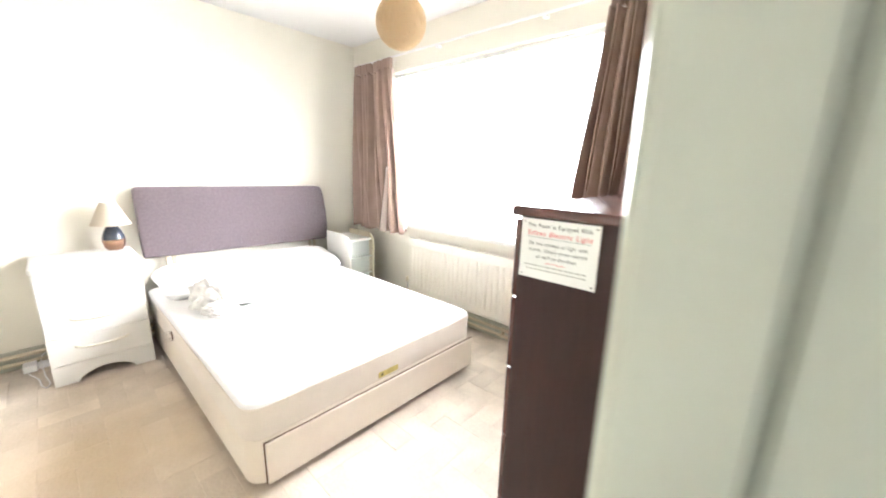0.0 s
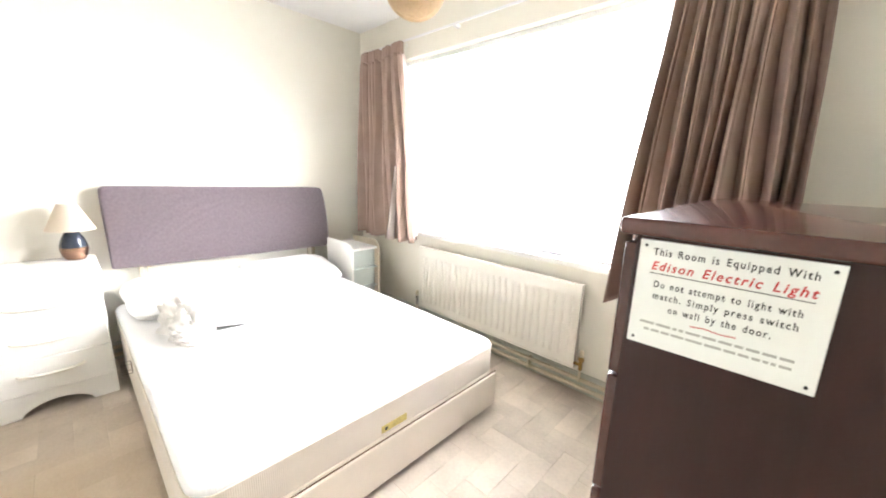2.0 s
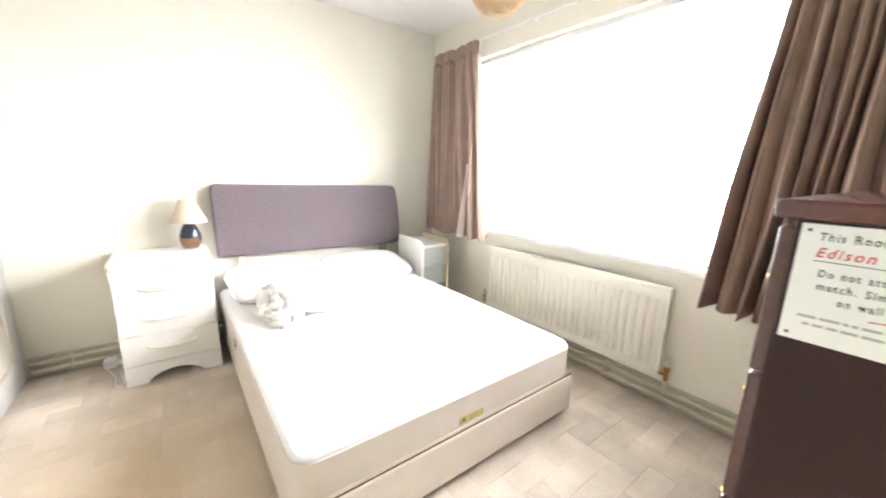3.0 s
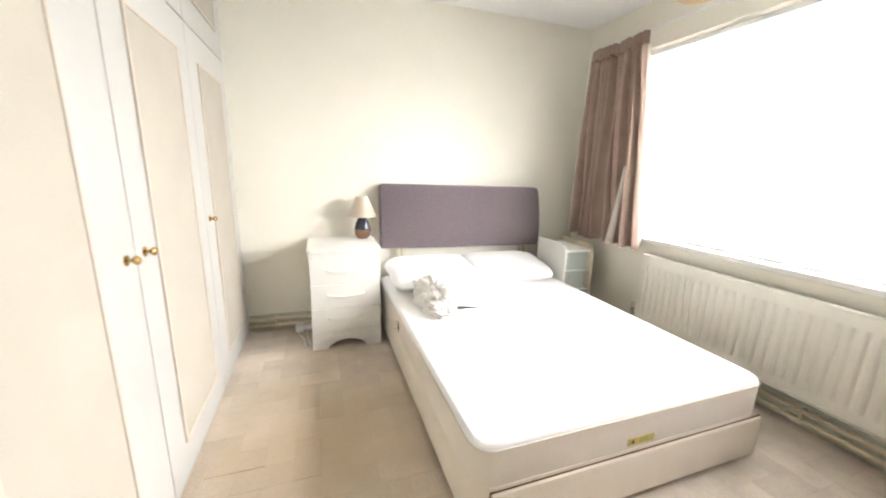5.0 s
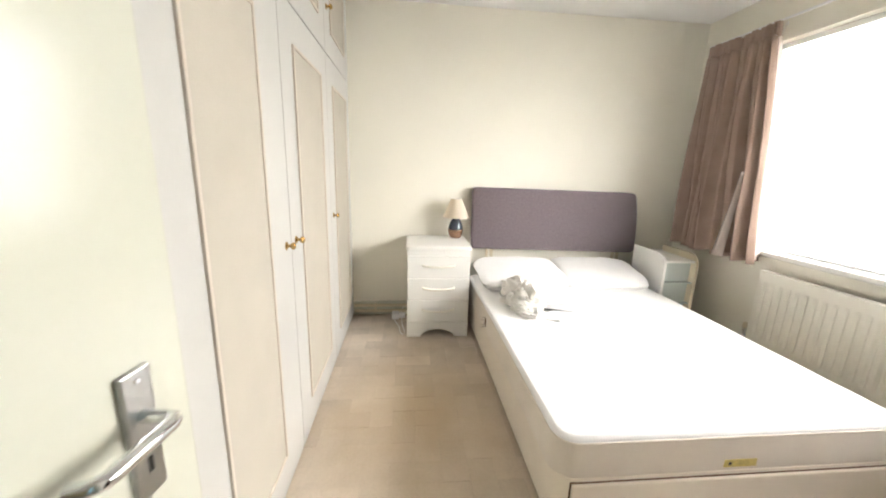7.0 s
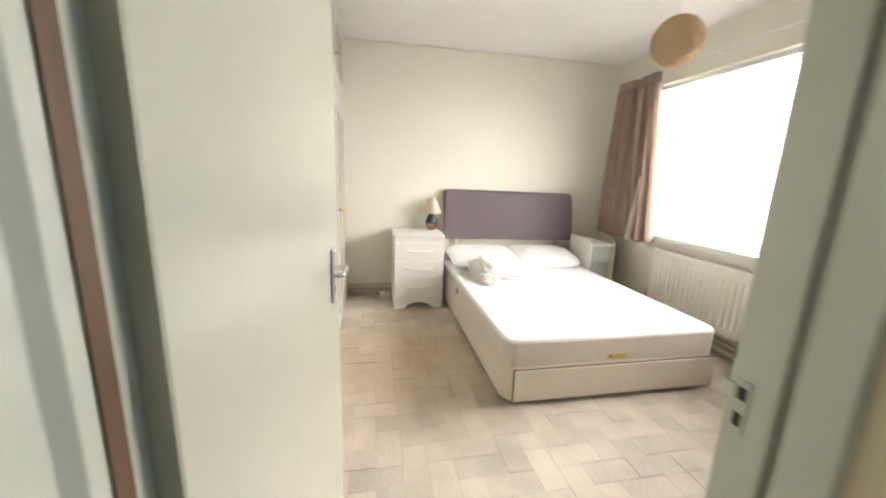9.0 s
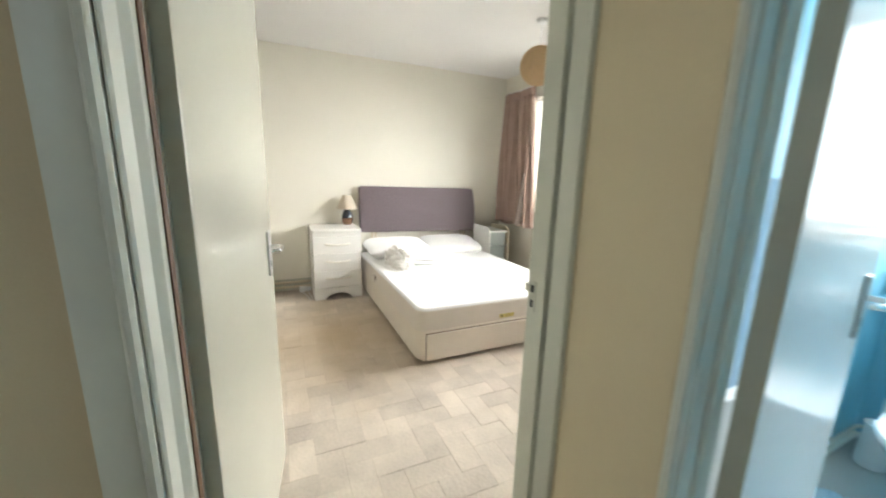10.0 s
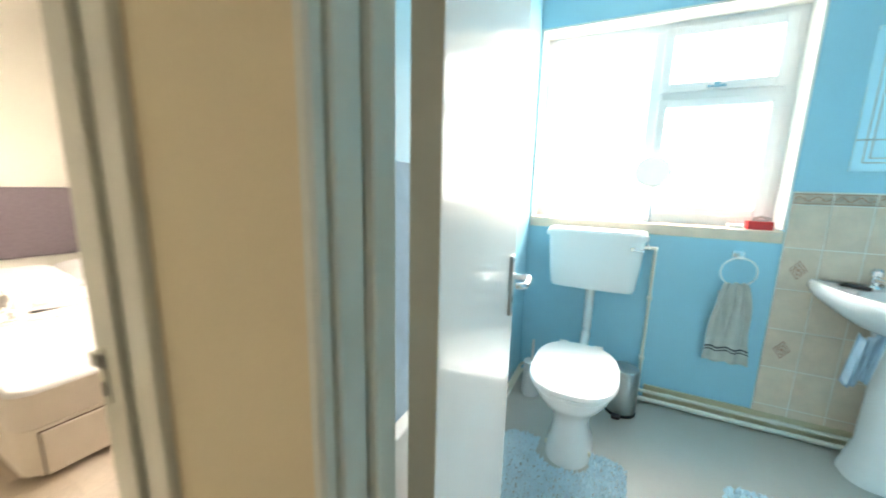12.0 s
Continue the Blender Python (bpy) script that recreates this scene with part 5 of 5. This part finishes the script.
for s in (-1, 1):
    tap = part("tap", join(lathe([(0.022, 0), (0.02, 0.01), (0.014, 0.015), (0.014, 0.05), (0.02, 0.055), (0.022, 0.075), (0.012, 0.085)], X + s * 0.09, 3.80, 0.803), tube(rounded([(X + s * 0.09, 3.80, 0.838), (X + s * 0.09, 3.72, 0.842), (X + s * 0.09, 3.705, 0.822)], 0.015), 0.010, 10)), CHROME, basin, "chrome pillar tap", True)
single("razor", join(moved(rounded_slab(-0.045, 0.045, -0.012, 0.012, 0, 0.016, 0.008, 0.004), Matrix.Translation((2.455, 3.765, 0.800)) @ Matrix.Rotation(radians(-50), 4, "Z")), box(2.41, 2.435, 3.775, 3.80, 0.800, 0.812, 0.003)), BLACK, "black plastic razor on the basin rim", "razor", smooth=True)


def hung_cloth():
    bm = bmesh.new()
    grid = []
    for j in range(15):
        v = j / 14
        grid.append([bm.verts.new((2.465 + 0.045 * (i / 12 - 1) * (1 - 0.2 * v) - 0.02 * v, 3.60 + 0.016 * math.sin(i * 0.9 + 1.2 * v) + 0.02 * v, 0.655 - 0.22 * v - 0.02 * math.sin(i * 0.25))) for i in range(25)])
    for ra, rb in zip(grid, grid[1:]):
        for i in range(24):
            bm.faces.new((ra[i], ra[i + 1], rb[i + 1], rb[i]))
    ob = single("cleaning_cloth", bm, CLOTH_BLUE, "pale blue cloth hanging under the washbasin", "cloth", smooth=True)
    s = ob.modifiers.new("cloth", "SOLIDIFY")
    s.thickness = 0.005


hung_cloth()

# ---- wall mirror ----
mirror = thing("wall_mirror", 2.62, 3.868, 1.29, "frameless bathroom mirror with etched border lines", "mirror")
part("glass", box(2.386, 2.93, 3.866, WIN_Y0 - 0.001, 1.29, 1.87, 0.002), MIRROR, mirror)
for off in (0.035, 0.055):
    part("etched_line", frame_bars(2.386 + off, 2.93 - off, 1.29 + off, 1.87 - off, 3.8645, 3.8665, 0.004, 0), GREY_INK, mirror)
part("etched_line", box(2.390, 2.926, 3.8640, 3.8662, 1.42, 1.424), GREY_INK, mirror)

# white boxing and paler blue half-height panel behind the bathroom door
boxing = thing("white_boxing", 1.02, 2.5, 0, "white box against the bathroom side wall", "boxing", kind="structure")
part("boxing", box(BATH_X0 + 0.001, 1.07, 2.12, 2.93, 0, 0.55, 0.006), WHITE, boxing)
part("panel", box(BATH_X0 + 0.001, 1.032, 2.12, 2.93, 0.552, 1.25, 0.002), CLOTH_BLUE, boxing, "paler blue half-height panel")

# ---- wall tiles ----
tiling = single("wall_tiling", box(2.224, 3.04, WIN_Y0 - 0.006, WIN_Y0 - 0.001, 0.0, 1.20), GROUT, "sandy wall tiles with a patterned border round the basin", "tiling", "structure")


def shared_tile(name, w, h, mat):
    bm = box(0.002, w - 0.002, -0.0028, 0, 0.002, h - 0.002, 0.001, 1)
    me = bpy.data.meshes.new(name)
    bm.to_mesh(me)
    bm.free()
    me.materials.append(mat)
    return me


TW, TH = 0.138, 0.2005
tile_mesh, border_mesh = shared_tile("tile", TW, TH, TILE), shared_tile("border_tile", TW, 0.055, BORDER)
rows = [0.1385 + TH * k for k in range(-1, 5)]
for i in range(6):
    for z in rows:
        t = new("tile", tile_mesh)
        t.parent, t.location = tiling, (2.224 + TW * i, WIN_Y0 - 0.0062, z)
    t = new("border_tile", border_mesh)
    t.parent, t.location = tiling, (2.224 + TW * i, WIN_Y0 - 0.0062, rows[-1] + TH)
for i in range(6):
    bx, bz = 2.224 + TW * i, rows[-1] + TH
    vine = [(bx + 0.008 + 0.0122 * k, WIN_Y0 - 0.0088, bz + 0.028 + 0.011 * math.sin(1.25 * k)) for k in range(11)]
    part("border_line", tube(vine, 0.0022, 6), DECOR, tiling, "terracotta wave on a border tile")
    part("border_line", join(*[box(bx + 0.003, bx + TW - 0.003, WIN_Y0 - 0.0098, WIN_Y0 - 0.0086, bz + e, bz + e + 0.003) for e in (0.005, 0.048)]), DECOR, tiling)
for x, z in ((2.293, 0.838), (2.293, 0.438), (2.569, 0.638)):
    dia = []
    for s, wd in ((0.046, 0.007), (0.029, 0.008), (0.012, 0.010)):
        o, q = s, s - wd
        for k in range(4):
            a0, a1 = k * math.pi / 2, (k + 1) * math.pi / 2
            pts = [(x + r * 0.72 * math.cos(t), z + r * math.sin(t)) for r, t in ((o, a0), (o, a1), (q, a1), (q, a0))]
            dia.append(prism(pts, WIN_Y0 - 0.0102, WIN_Y0 - 0.0088, "y"))
    part("motif", join(*dia), DECOR, tiling, "terracotta diamond motif")

# ---- floor blocks ----
BW = 0.112


def block_mesh(w, h):
    bm = box(0.0002, w - 0.0002, 0.0002, h - 0.0002, -0.014, 0, 0.0009, 1)
    me = bpy.data.meshes.new("floor_block")
    bm.to_mesh(me)
    bm.free()
    me.materials.append(FLOOR)
    return me


flat, upright = block_mesh(2 * BW, BW), block_mesh(BW, 2 * BW)
rnd = random.Random(11)
X0, Y0 = HEAD_X - 0.06 - 2 * BW, 1.0 - 2 * BW
for i in range(int((DOOR_X0 + 0.02 - X0) / BW) + 3):
    for j in range(int((WIN_Y0 - Y0) / BW) + 3):
        kind = (i - j) % 4
        if kind not in (0, 3):
            continue
        x, y = X0 + i * BW, Y0 + j * BW
        w, h = (2 * BW, BW) if kind == 0 else (BW, 2 * BW)
        under_bed = x > -2.3 and x + w < -0.55 and y > 2.16 and y + h < 3.3
        if x < HEAD_X - 2 * BW or x + w > DOOR_X0 + 0.02 or y < 0.77 or x + w < HEAD_X + 0.01 or y > WIN_Y0 - 0.01 or under_bed:
            continue
        block = new("floor_block", flat if kind == 0 else upright)
        block.parent = floor
        block.matrix_basis = pose(x, y, rnd.uniform(-0.0014, 0.0), rnd.uniform(-0.4, 0.4), rnd.uniform(-0.4, 0.4), rnd.uniform(-0.25, 0.25))
